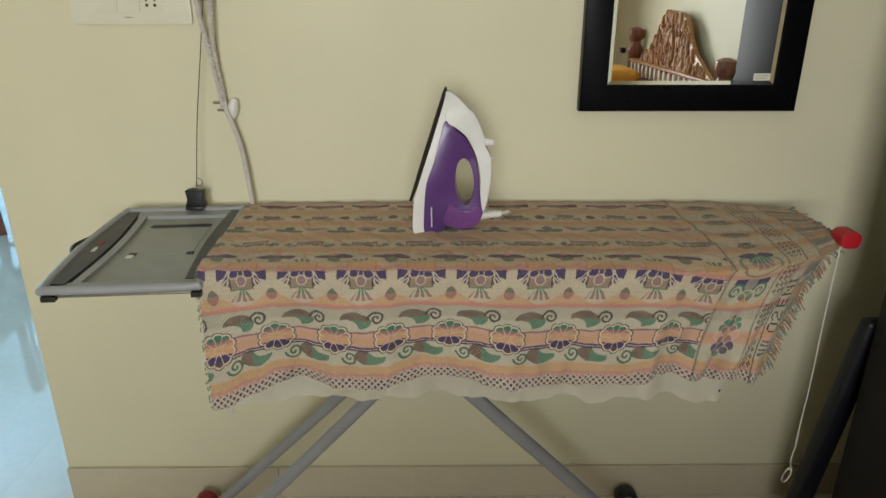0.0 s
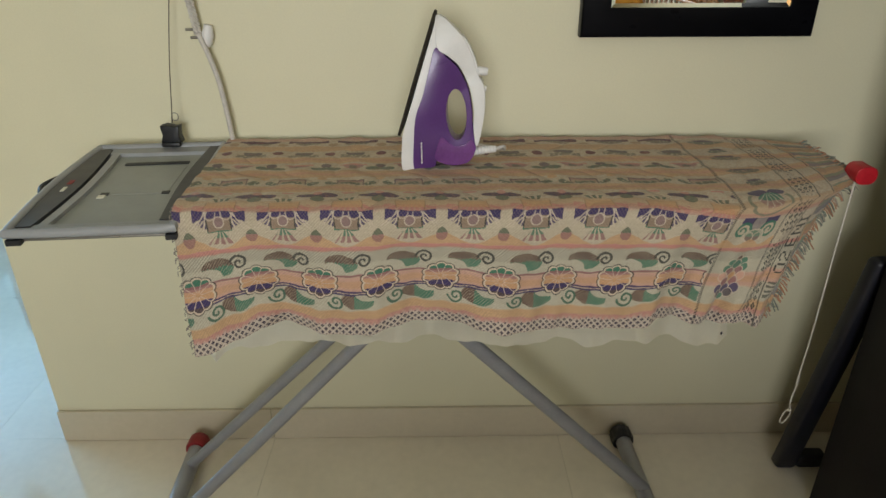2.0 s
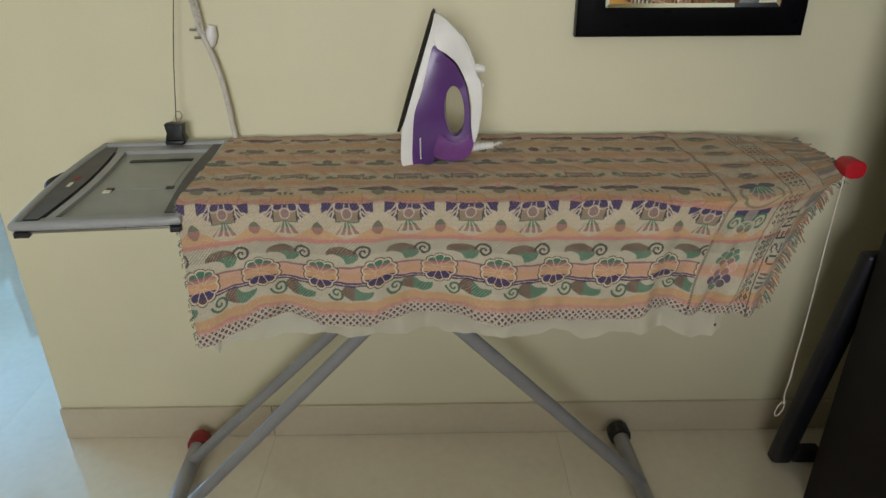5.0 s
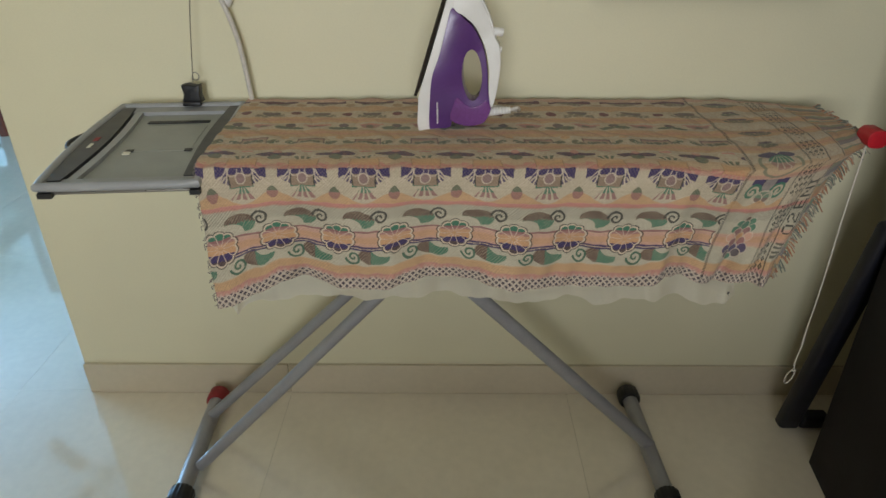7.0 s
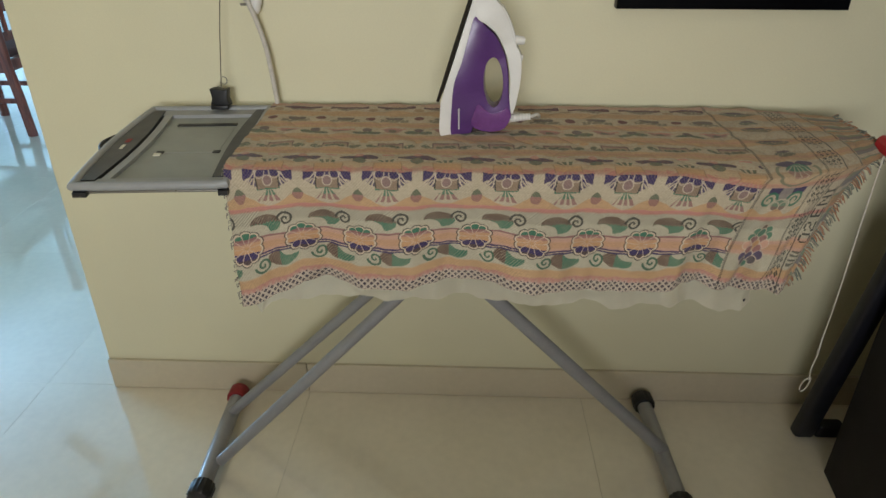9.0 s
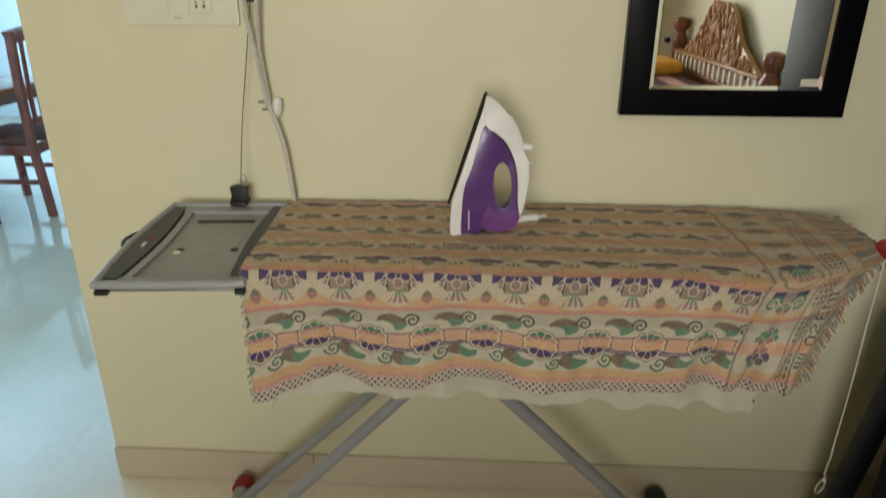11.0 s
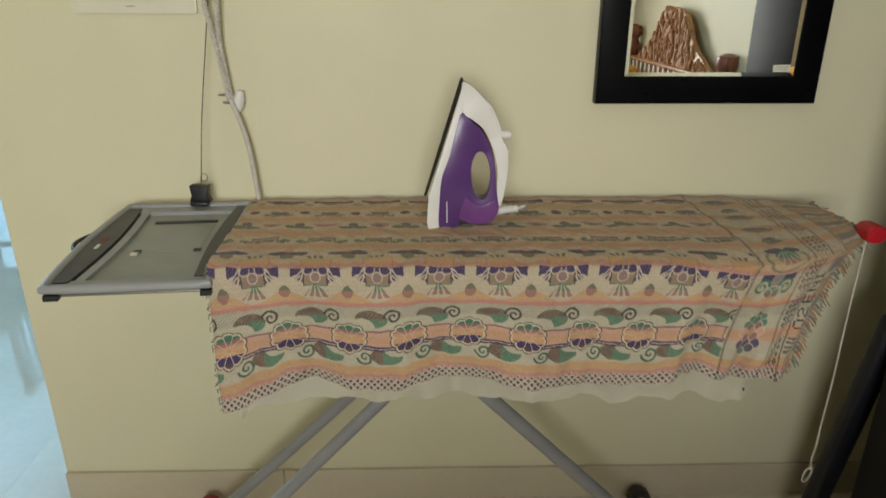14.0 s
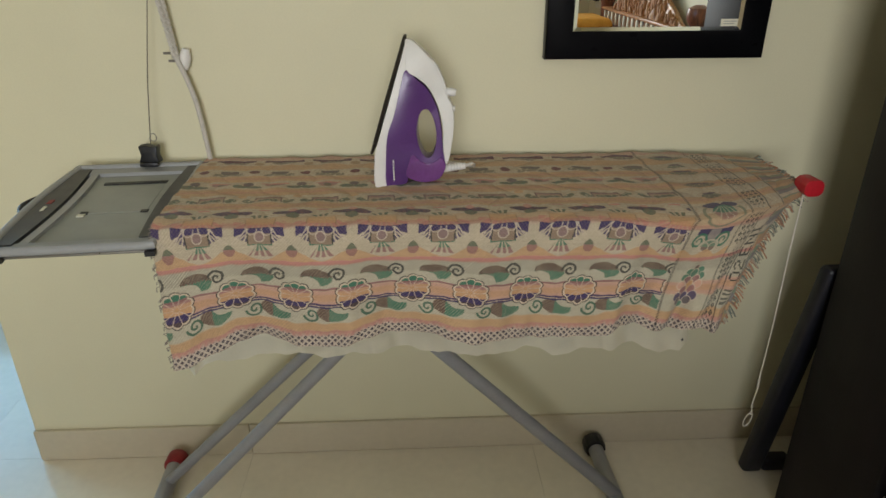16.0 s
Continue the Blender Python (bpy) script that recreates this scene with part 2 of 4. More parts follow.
def spline2(keys, steps=5):
    """A closed smooth outline through (x, z) keys."""
    n, out = len(keys), []
    for i in range(n):
        p = [Vector(keys[(i + d) % n]) for d in (-1, 0, 1, 2)]
        for s in range(steps):
            t = s / steps
            q = 0.5 * (2 * p[1] + (p[2] - p[0]) * t + (2 * p[0] - 5 * p[1] + 4 * p[2] - p[3]) * t * t + (3 * p[1] - p[0] - 3 * p[2] + p[3]) * t ** 3)
            out.append((q.x, q.y))
    return out


# ---- rooms ----
CEIL = 2.75
WALL_T = 0.12


def structure(name, bm, mat, label, category):
    return tagged(part(name, bm, mat, shade=False), label, category, kind="structure")


structure("wall_north", merged(box(-0.003, 0, 0, 2.74, WALL_T, CEIL, 0.003), box(-0.95, 0, 2.1, -0.004, WALL_T, CEIL), box(-1.8, 0, 0, -0.951, WALL_T, CEIL)), M_WALL,
          "cream painted wall that ends at the opening to the hall", "wall")
structure("wall_east_alcove", box(2.56, -0.679, 0, 2.74, -0.001, CEIL), M_WALL, "cream painted side wall of the recess", "wall")
structure("wall_return", box(2.141, -0.80, 0, 2.74, -0.68, CEIL), M_WALL, "cream painted return wall beside the bed", "wall")
structure("wall_east", box(2.56, -4.4, 0, 2.74, -0.801, CEIL), M_WALL, "cream painted wall behind the bed head", "wall")
structure("wall_pier", box(2.535, -2.10, 0, 2.5595, -1.2, CEIL), M_WALL, "cream painted shallow pier beside the bed", "wall")
structure("wall_south", merged(box(-1.8, -4.52, 0, 0.0, -4.4, CEIL), box(1.6, -4.52, 0, 2.74, -4.4, CEIL), box(0.001, -4.52, 0, 1.599, -4.4, 0.9), box(0.001, -4.52, 2.35, 1.599, -4.4, CEIL)), M_WALL,
          "cream painted wall with the bedroom window", "wall")
structure("wall_west", box(-1.92, -4.52, 0, -1.801, 0.0, CEIL), M_WALL, "cream painted wall opposite the bed", "wall")
structure("ceiling", box(-1.92, -4.52, CEIL, 2.74, WALL_T, CEIL + 0.1), M_CEIL, "plain white painted bedroom ceiling", "ceiling")
structure("hall_wall_north", box(-4.6, 5.4, 0, 2.74, 5.52, CEIL), M_HALL, "pale painted far wall of the hall", "wall")
structure("hall_wall_east", box(2.62, WALL_T, 0, 2.74, 5.4, CEIL), M_HALL, "pale painted side wall of the hall", "wall")
structure("hall_wall_west", merged(box(-4.6, WALL_T, 0, -4.48, 1.7, CEIL), box(-4.6, 4.1, 0, -4.48, 5.4, CEIL), box(-4.6, 1.701, 0, -4.48, 4.099, 0.6), box(-4.6, 1.701, 2.4, -4.48, 4.099, CEIL)), M_HALL,
          "pale painted hall wall with a wide window", "wall")
structure("hall_wall_south", box(-4.6, 0.0, 0, -1.921, WALL_T, CEIL), M_HALL, "pale painted hall wall beside the opening", "wall")
structure("hall_ceiling", box(-4.6, WALL_T + 0.001, CEIL, 2.74, 5.52, CEIL + 0.1), M_CEIL, "plain white painted hall ceiling", "ceiling")
structure("ground", box(-60, -60, -0.4, 60, 60, -0.3), material("outdoor_ground", (0.2, 0.19, 0.16), 0.9), "plain earth ground outside", "ground")

# thin dark strip at the wall's end
structure("trim", box(-0.0075, 0.012, 0.0, -0.0035, 0.10, 2.1), M_POST, "thin dark strip on the wall's end", "trim")

# floor: grout bed and single tiles
floor = structure("floor", box(-4.6, -4.52, -0.1, 2.74, 5.52, -0.003), M_GROUT, "glossy cream vitrified tile floor with thin joints", "floor")
TS = 0.8
tile_me = bpy.data.meshes.new("tile")
_bm = box(-TS / 2 + 0.0002, -TS / 2 + 0.0002, -0.003, TS / 2 - 0.0002, TS / 2 - 0.0002, 0.0, 0.0002, 1)
_bm.to_mesh(tile_me)
_bm.free()
tile_me.materials.append(M_TILE)


def skirting(name, x0, y0, x1, y1, label):
    return structure(name, box(x0, y0, 0.001, x1, y1, 0.102, 0.002), M_SKIRT, label, "skirting")


skirting("baseboard_north", 0.585, -0.011, 2.555, -0.0005, "beige tile skirting along the cream wall")
skirting("baseboard_north_end", -0.003, -0.011, 0.5835, -0.0005, "beige tile skirting along the cream wall")
skirting("baseboard_bed", 2.549, -4.395, 2.5595, -2.12, "beige tile skirting behind the bed")

# windows
for name, frame_bm, lab in (
    ("window_1", [box(0.0, -4.47, 0.9, 0.06, -4.42, 2.35), box(1.54, -4.47, 0.9, 1.6, -4.42, 2.35), box(0.061, -4.47, 2.29, 1.539, -4.42, 2.35), box(0.061, -4.47, 0.9, 1.539, -4.42, 0.96)], "white framed bedroom window"),
    ("window_2", [box(-4.56, 1.7, 0.6, -4.51, 1.76, 2.4), box(-4.56, 4.04, 0.6, -4.51, 4.1, 2.4), box(-4.56, 1.761, 2.34, -4.51, 4.039, 2.4), box(-4.56, 1.761, 0.6, -4.51, 4.039, 0.66)], "white framed wide hall window"),
):
    w = thing(name, (0, 0, 0), lab, "window", kind="structure")
    part("window_frame", merged(*frame_bm), M_WHITEPL, w)

# ---- tall dark cabinet in the recess ----
_h, _f = Vector((1.929, -0.580, 0)), Vector((1.967, -0.265, 0))
_len = (_f - _h).length
_turn = Matrix.Translation(_h) @ Matrix.Rotation(math.atan2((_f - _h).y, (_f - _h).x) - math.pi / 2, 4, "Z")
cabinet = thing("cabinet", (2.1, -0.43, 0), "tall dark brown wooden cabinet standing in the recess", "cabinet")
part("side_panel", moved(box(0, 0, 0.0, 0.022, _len, 2.06, 0.002), _turn), M_DOOR, cabinet)
part("side_panel", moved(box(0.50, 0, 0.0, 0.522, _len, 2.06, 0.002), _turn), M_DOOR, cabinet)
part("back_panel", moved(box(0.0225, _len - 0.012, 0.06, 0.4995, _len - 0.002, 2.05), _turn), M_DOOR, cabinet)
part("top", moved(box(0.0225, 0.002, 2.03, 0.4995, _len - 0.0125, 2.058), _turn), M_DOOR, cabinet)
part("plinth", moved(box(0.0225, 0.02, 0.0, 0.4995, 0.04, 0.08), _turn), M_DOOR, cabinet)
for x0, x1, hx in ((0.0225, 0.260, 0.235), (0.262, 0.4995, 0.287)):
    _d = part("door", moved(box(x0, -0.018, 0.085, x1, -0.0005, 2.055, 0.002), _turn), M_DOOR, cabinet)
    part("handle", moved(box(hx - 0.006, -0.034, 1.0, hx + 0.006, -0.0185, 1.12, 0.003), _turn), M_STEEL, _d, "slim steel handle")

# ---- folded dark frame leaning behind the door ----
stool = thing("folding_frame", (1.93, -0.2, 0), "dark navy folded metal frame leaning in the corner", "folding frame")


def leaning(u, w):
    """Across the frame and up along its lean."""
    return Vector((1.962 + u + 0.030 * w, -0.135 - 0.150 * w, 0.004 + 0.988 * w))


def oblong(u0, w0, u1, w1, thick=0.034, bevel=0.009):
    bm = bmesh.new()
    bmesh.ops.create_cube(bm, size=1.0)
    for v in bm.verts:
        p = leaning(u0 + (v.co.x + 0.5) * (u1 - u0), w0 + (v.co.z + 0.5) * (w1 - w0))
        v.co = p + Vector((0, v.co.y * thick, 0))
    bmesh.ops.bevel(bm, geom=bm.edges[:], offset=bevel, segments=3, profile=0.5, affect="EDGES")
    return bm


part("front_bar", oblong(-0.024, 0.0, 0.030, 0.676, 0.040, 0.012), M_NAVY, stool)
part("foot_bar", oblong(0.0305, 0.002, 0.100, 0.050, 0.038), M_NAVY, stool)
part("top_bar", oblong(0.0305, 0.622, 0.085, 0.674, 0.036), M_NAVY, stool)

# ---- wall mirror ----
MX0, MX1, MZ0, MZ1 = 1.3485, 1.8325, 1.089, 1.75
FW = 0.058
mirror = thing("wall_mirror", (1.56, 0, 1.4), "rectangular wall mirror with a wide black frame", "mirror")
part("frame", slab([[(MX0, MZ0), (MX1, MZ0), (MX1, MZ1), (MX0, MZ1)], [(MX0 + FW, MZ0 + FW), (MX0 + FW, MZ1 - FW), (MX1 - FW, MZ1 - FW), (MX1 - FW, MZ0 + FW)]], -0.032, -0.0005, 0.003), M_BLACK, mirror)


def bevelled_pane(x0, z0, x1, z1, edge, y_in, y_out):
    bm = bmesh.new()
    o = [bm.verts.new(p) for p in ((x0, y_out, z0), (x1, y_out, z0), (x1, y_out, z1), (x0, y_out, z1))]
    i = [bm.verts.new(p) for p in ((x0 + edge, y_in, z0 + edge), (x1 - edge, y_in, z0 + edge), (x1 - edge, y_in, z1 - edge), (x0 + edge, y_in, z1 - edge))]
    b = [bm.verts.new((v.co.x, -0.004, v.co.z)) for v in o]
    bm.faces.new(i)
    for k in range(4):
        bm.faces.new((o[k], o[(k + 1) % 4], i[(k + 1) % 4], i[k]))
        bm.faces.new((o[k], o[(k + 1) % 4], b[(k + 1) % 4], b[k]))
    bm.faces.new(b)
    return bm


part("pane", bevelled_pane(MX0 + FW + 0.0005, MZ0 + FW + 0.0005, MX1 - FW - 0.0005, MZ1 - FW - 0.0005, 0.008, -0.0285, -0.0302), M_GLASS, mirror, "bevelled mirror glass", shade=False)
sticker = tagged(part("sticker", box(1.729, -0.0296, 1.156, 1.7655, -0.0288, 1.171), M_PLATE), "small pale paper label stuck on the mirror glass", "sticker")
part("print_bar", merged(box(1.733, -0.0301, 1.1655, 1.762, -0.0297, 1.167), box(1.733, -0.0301, 1.1605, 1.758, -0.0297, 1.162)), M_TRAY, sticker, "grey printed lines")

# ---- switch plate ----
plate = thing("switch_plate", (0.37, 0, 1.32), "ivory modular switch plate with a socket", "switch plate")
part("plate", slab([rounded_rect(0.243, 1.278, 0.499, 1.371, 0.006)], -0.010, -0.0005, 0.003), M_PLATE, plate)
for x0, x1 in ((0.297, 0.3435), (0.3445, 0.391)):
    part("rocker", slab([rounded_rect(x0, 1.303, x1, 1.349, 0.002)], -0.0125, -0.0095, 0.001), M_PLATE, plate)
sock = part("socket", slab([rounded_rect(0.392, 1.303, 0.441, 1.349, 0.002)], -0.0125, -0.0095, 0.001), M_PLATE, plate)
for dx, dz, r in ((0, 0.012, 0.0038), (-0.0085, -0.009, 0.0033), (0.0085, -0.009, 0.0033), (-0.009, 0.0, 0.002), (0.009, 0.0, 0.002)):
    part("socket_hole", moved(turned([(r, 0), (r, 0.0012)], 14, "Y"), Matrix.Translation((0.4165 + dx, -0.0136, 1.326 + dz))), M_BLACKPL, sock)
part("maker_mark", box(0.355, -0.0108, 1.2915, 0.373, -0.0101, 1.2935), M_TRAY, plate, "small grey printed mark")

plate.location = (plate.location.x + 0.004, 0, plate.location.z - 0.005)

# ---- hook, twine, cord, clip ----
hook = thing("wall_hook", (0.532, 0, 1.355), "black metal wall hook holding a loop of cord", "hook")
part("base", moved(turned([(0.008, 0), (0.008, 0.004), (0.005, 0.006)], 16, "Y"), Matrix.Translation((0.532, -0.0065, 1.357))), M_BLACKPL, hook)
part("prong", sweep(curve_points([(0.532, -0.004, 1.357), (0.531, -0.028, 1.355), (0.520, -0.040, 1.352), (0.512, -0.043, 1.356)], 6), 0.0035, 10), M_BLACKPL, hook)
part("arm", sweep(curve_points([(0.519, -0.02, 1.354), (0.532, -0.024, 1.359), (0.548, -0.022, 1.356)], 6), 0.003, 8), M_BLACKPL, hook)

top_clip = thing("binder_clip", (0.532, -0.03, 1.33), "small black clip hanging under the wall hook", "clip")
part("jaw", slab([[(0.526, 1.322), (0.539, 1.322), (0.541, 1.342), (0.524, 1.342)]], -0.036, -0.024, 0.002), M_BLACKPL, top_clip)

twine = tagged(part("hanging_wire", sweep(curve_points([(0.5385, -0.030, 1.323), (0.519, -0.032, 1.21), (0.495, -0.040, 1.06), (0.4790, -0.050, 0.919)], 10), 0.0011, 6), M_TWINE), "thin brown wire hanging from the hook to the clip", "wire")
_c = [(0.4868 + 0.0075 * math.cos(a), -0.050, 0.9330 + 0.0085 * math.sin(a)) for a in np.linspace(math.pi * 1.0, math.pi * 2.7, 20)]
loop = tagged(part("wire_loop", sweep([(0.4793, -0.050, 0.919), (0.4793, -0.050, 0.927)] + _c, 0.0011, 6), M_STEEL), "small curled steel wire handle on the clip", "wire")

clip = thing("binder_clip", (0.465, -0.035, 0.88), "black binder clip gripping the edge of the iron tray", "clip")
_cx = 0.477
part("jaw", slab([[(_cx - 0.0235, 0.880), (_cx + 0.021, 0.880), (_cx + 0.017, 0.894), (_cx + 0.020, 0.917), (_cx + 0.010, 0.9145), (_cx - 0.008, 0.9185), (_cx - 0.021, 0.916), (_cx - 0.018, 0.896)]], -0.066, -0.042, 0.003), M_BLACKPL, clip)
part("lip", box(_cx - 0.021, -0.074, 0.872, _cx + 0.019, -0.060, 0.882, 0.003), M_BLACKPL, clip)

cord = thing("braided_rope", (0.55, -0.03, 1.1), "white braided rope looped over the black wall hook", "rope")


def braided(keys, r):
    """Two strands twisted round a line."""
    line = curve_points(keys, 14)
    out, s = [], 0.0
    strands = [[], []]
    for i, p in enumerate(line):
        if i:
            s += (p - line[i - 1]).length
        for k in (0, 1):
            a = s / 0.016 * math.tau + k * math.pi
            strands[k].append(p + Vector((math.cos(a) * r * 0.55, math.sin(a) * r * 0.55, 0)))
    return merged(*[sweep(x, r * 0.72, 8) for x in strands])


part("strand", braided([(0.528, -0.034, 1.354), (0.520, -0.034, 1.335), (0.5215, -0.032, 1.29), (0.531, -0.030, 1.23), (0.541, -0.028, 1.16), (0.548, -0.026, 1.10)], 0.0050), M_ROPE, cord)
part("strand", braided([(0.533, -0.036, 1.354), (0.547, -0.034, 1.335), (0.544, -0.030, 1.28), (0.541, -0.024, 1.22), (0.547, -0.022, 1.15), (0.553, -0.022, 1.09)], 0.0050), M_ROPE, cord)
part("tail", sweep(curve_points([(0.550, -0.026, 1.10), (0.563, -0.026, 1.065), (0.578, -0.028, 1.01), (0.586, -0.03, 0.95), (0.592, -0.03, 0.872)], 10), 0.0056, 10), M_ROPE, cord)
part("plug", moved(turned([(0.006, 0), (0.0108, 0.008), (0.0125, 0.026), (0.008, 0.045)], 18), Matrix.Translation((0.561, -0.0135, 1.072)) @ Matrix.Rotation(radians(12), 4, "Y")), M_WHITEPL, cord, "white plastic plug")
for dx, dz in ((-0.032, 0.014), (-0.024, -0.002)):
    part("pin", moved(turned([(0.0028, 0), (0.0028, 0.014)], 10, "X"), Matrix.Translation((0.566 + dx - 0.006, -0.03, 1.095 + dz))), M_STEEL, cord)

for _o in (hook, top_clip, cord):
    _o.location.x += 0.006

# ---- ironing board ----
board = thing("ironing_board", (1.1, -0.24, 0), "grey metal ironing board with an iron tray and cloth-covered top", "ironing board")


def board_outline(x0):
    """Top view: straight back end, tapering round nose."""
    keys = [(x0, -0.042), (1.0, -0.042), (1.50, -0.046), (1.72, -0.060), (1.795, -0.10), (1.818, -0.18), (1.808, -0.25), (1.76, -0.310), (1.64, -0.362), (1.52, -0.406), (1.42, -0.418), (x0, -0.420)]
    return [(p.x, p.y) for p in curve_points([(x, y, 0) for x, y in keys], 4)]


_bm = bmesh.new()
_vs = [_bm.verts.new((x, y, 0.838)) for x, y in board_outline(0.612)]
_fc = _bm.faces.new(_vs)
_got = bmesh.ops.extrude_face_region(_bm, geom=[_fc])
bmesh.ops.translate(_bm, verts=[v for v in _got["geom"] if isinstance(v, bmesh.types.BMVert)], vec=(0, 0, 0.012))
part("top_panel", _bm, M_SHEET, board, "padded pale board top")

# iron tray
_b0, _b1, _f1, _f0 = Vector((0.320, -0.062, 0.867)), Vector((0.582, -0.042, 0.867)), Vector((0.607, -0.446, 0.849)), Vector((0.337, -0.460, 0.846))


def tray_pt(u, v, z=0.0):
    """u to the right, v to the front."""
    p = _b0.lerp(_b1, u).lerp(_f0.lerp(_f1, u), v)
    return p + Vector((-0.012 * math.sin(math.pi * v) * (1 - u), 0, z))


def tray_patch(u0, u1, v0, v1, z0, z1, nu=2, nv=16, lean=None):
    bm = bmesh.new()
    lo, hi = [], []
    for j in range(nv + 1):
        v = v0 + (v1 - v0) * j / nv
        for i in range(nu + 1):
            ua, ub = (u0(v) if callable(u0) else u0), (u1(v) if callable(u1) else u1)
            u = ua + (ub - ua) * i / nu
            hi.append(bm.verts.new(tray_pt(u, v, z1)))
            lo.append(bm.verts.new(tray_pt(u, v, z0)))
    w = nu + 1
    for j in range(nv):
        for i in range(nu):
            a = j * w + i
            bm.faces.new((hi[a], hi[a + 1], hi[a + w + 1], hi[a + w]))
            bm.faces.new((lo[a], lo[a + w], lo[a + w + 1], lo[a + 1]))
    for j in range(nv):
        for a, b in ((j * w, (j + 1) * w), (j * w + nu, (j + 1) * w + nu)):
            bm.faces.new((lo[a], hi[a], hi[b], lo[b]))
    for i in range(nu):
        for a in (i, nv * w + i):
            bm.faces.new((lo[a], hi[a], hi[a + 1], lo[a + 1]))
    bmesh.ops.recalc_face_normals(bm, faces=bm.faces)
    return bm


tray = part("iron_tray", tray_patch(0.02, 0.98, 0.03, 0.97, -0.012, -0.006), M_TRAY, board, "grey plastic iron rest tray")
_rim = []
for a, b in (((0, 0), (1, 0)), ((1, 0), (1, 1)), ((1, 1), (0, 1)), ((0, 1), (0, 0))):
    _rim += [tray_pt(a[0] + (b[0] - a[0]) * k / 12, a[1] + (b[1] - a[1]) * k / 12, 0) for k in range(12)]
part("rim", sweep(_rim, 0.0085, 10, closed=True), M_TRAYRIM, tray)
part("rim_ledge", tray_patch(0.03, 0.97, 0.015, 0.10, -0.006, 0.0015), M_TRAYRIM, tray)
part("rim_ledge", tray_patch(0.03, 0.97, 0.93, 0.985, -0.006, 0.0015), M_TRAYRIM, tray)
part("side_ledge", tray_patch(lambda v: 0.135 + 0.085 * math.sin(math.pi * v), lambda v: 0.195 + 0.08 * math.sin(math.pi * v), 0.06, 0.95, -0.006, 0.001), M_TRAYRIM, tray)
badge_strip = part("dark_strip", tray_patch(0.035, lambda v: 0.115 + 0.09 * math.sin(math.pi * v), 0.045, 0.955, -0.004, 0.004, 4), M_STRIP, tray, "dark grey end band with a small badge")
part("badge", tray_patch(0.10, 0.135, 0.47, 0.515, 0.0042, 0.0050, 2, 4), M_REDCAP, badge_strip, "small dull red badge")
part("badge", tray_patch(0.105, 0.13, 0.55, 0.60, 0.0042, 0.0050, 2, 4), M_PLATE, badge_strip, "small pale badge")
part("dark_strip", tray_patch(lambda v: 0.90 - 0.035 * math.sin(math.pi * v), 0.985, 0.035, 0.93, -0.004, 0.003, 4), M_STRIP, tray, "dark grey inner band")
part("raised_panel", tray_patch(0.335, 0.80, 0.27, 0.60, -0.0075, -0.0050), M_TRAY, tray)
part("slot", tray_patch(0.33, 0.80, 0.205, 0.234, -0.0055, -0.0035, 4, 3), M_BLACKPL, tray, "narrow black slot")
for u in (0.365, 0.765):
    part("clip_slot", tray_patch(u, u + 0.05, 0.585, 0.61, -0.0055, -0.0035, 2, 2), M_BLACKPL, tray, "small black slot")
# glint at the slot's edge, put in as a pale patch
part("slot_glint", tray_patch(0.357, 0.405, 0.612, 0.64, -0.0055, -0.0035, 2, 2), M_PLATE, tray, "small pale patch standing in for a glint")
for u0, u1 in ((0.0, 0.09), (0.955, 1.02)):
    part("corner_foot", tray_patch(u0, u1, 0.955, 1.02, -0.018, -0.009, 2, 3), M_BLACKPL, tray, "black corner cap")
part("edge_rod", sweep([tray_pt(0.05, 0.985, -0.014), tray_pt(0.98, 0.985, -0.014)], 0.003, 8), M_STEEL, tray)
part("cord_loop", sweep(curve_points([tray_pt(-0.01, 0.34, -0.004), tray_pt(-0.06, 0.40, -0.003), tray_pt(-0.085, 0.48, -0.002), tray_pt(-0.06, 0.55, -0.003), tray_pt(-0.01, 0.58, -0.004)], 6), 0.004, 8), M_BLACKPL, tray, "black looped cord holder")


# legs: flattened tubes, feet along the depth
def leg_bar(a, b, r, flat):
    return sweep([a, Vector(a).lerp(Vector(b), 0.5), b], r, 14, flat=flat)


part("leg", leg_bar((0.425, -0.320, 0.034), (1.181, -0.287, 0.832), 0.0145, 0.9), M_GREY, board)
part("leg", leg_bar((0.403, -0.150, 0.042), (1.176, -0.207, 0.832), 0.0135, 0.9), M_GREY, board)
part("leg", leg_bar((1.557, -0.250, 0.042), (0.770, -0.250, 0.832), 0.0172, 0.7), M_GREY, board)
part("pivot_bolt", moved(turned([(0.009, 0), (0.009, 0.19)], 14, "Y"), Matrix.Translation((0.972, -0.335, 0.628))), M_STEEL, board)
part("height_rail", box(0.70, -0.30, 0.818, 1.45, -0.17, 0.837, 0.003), M_GREY, board)


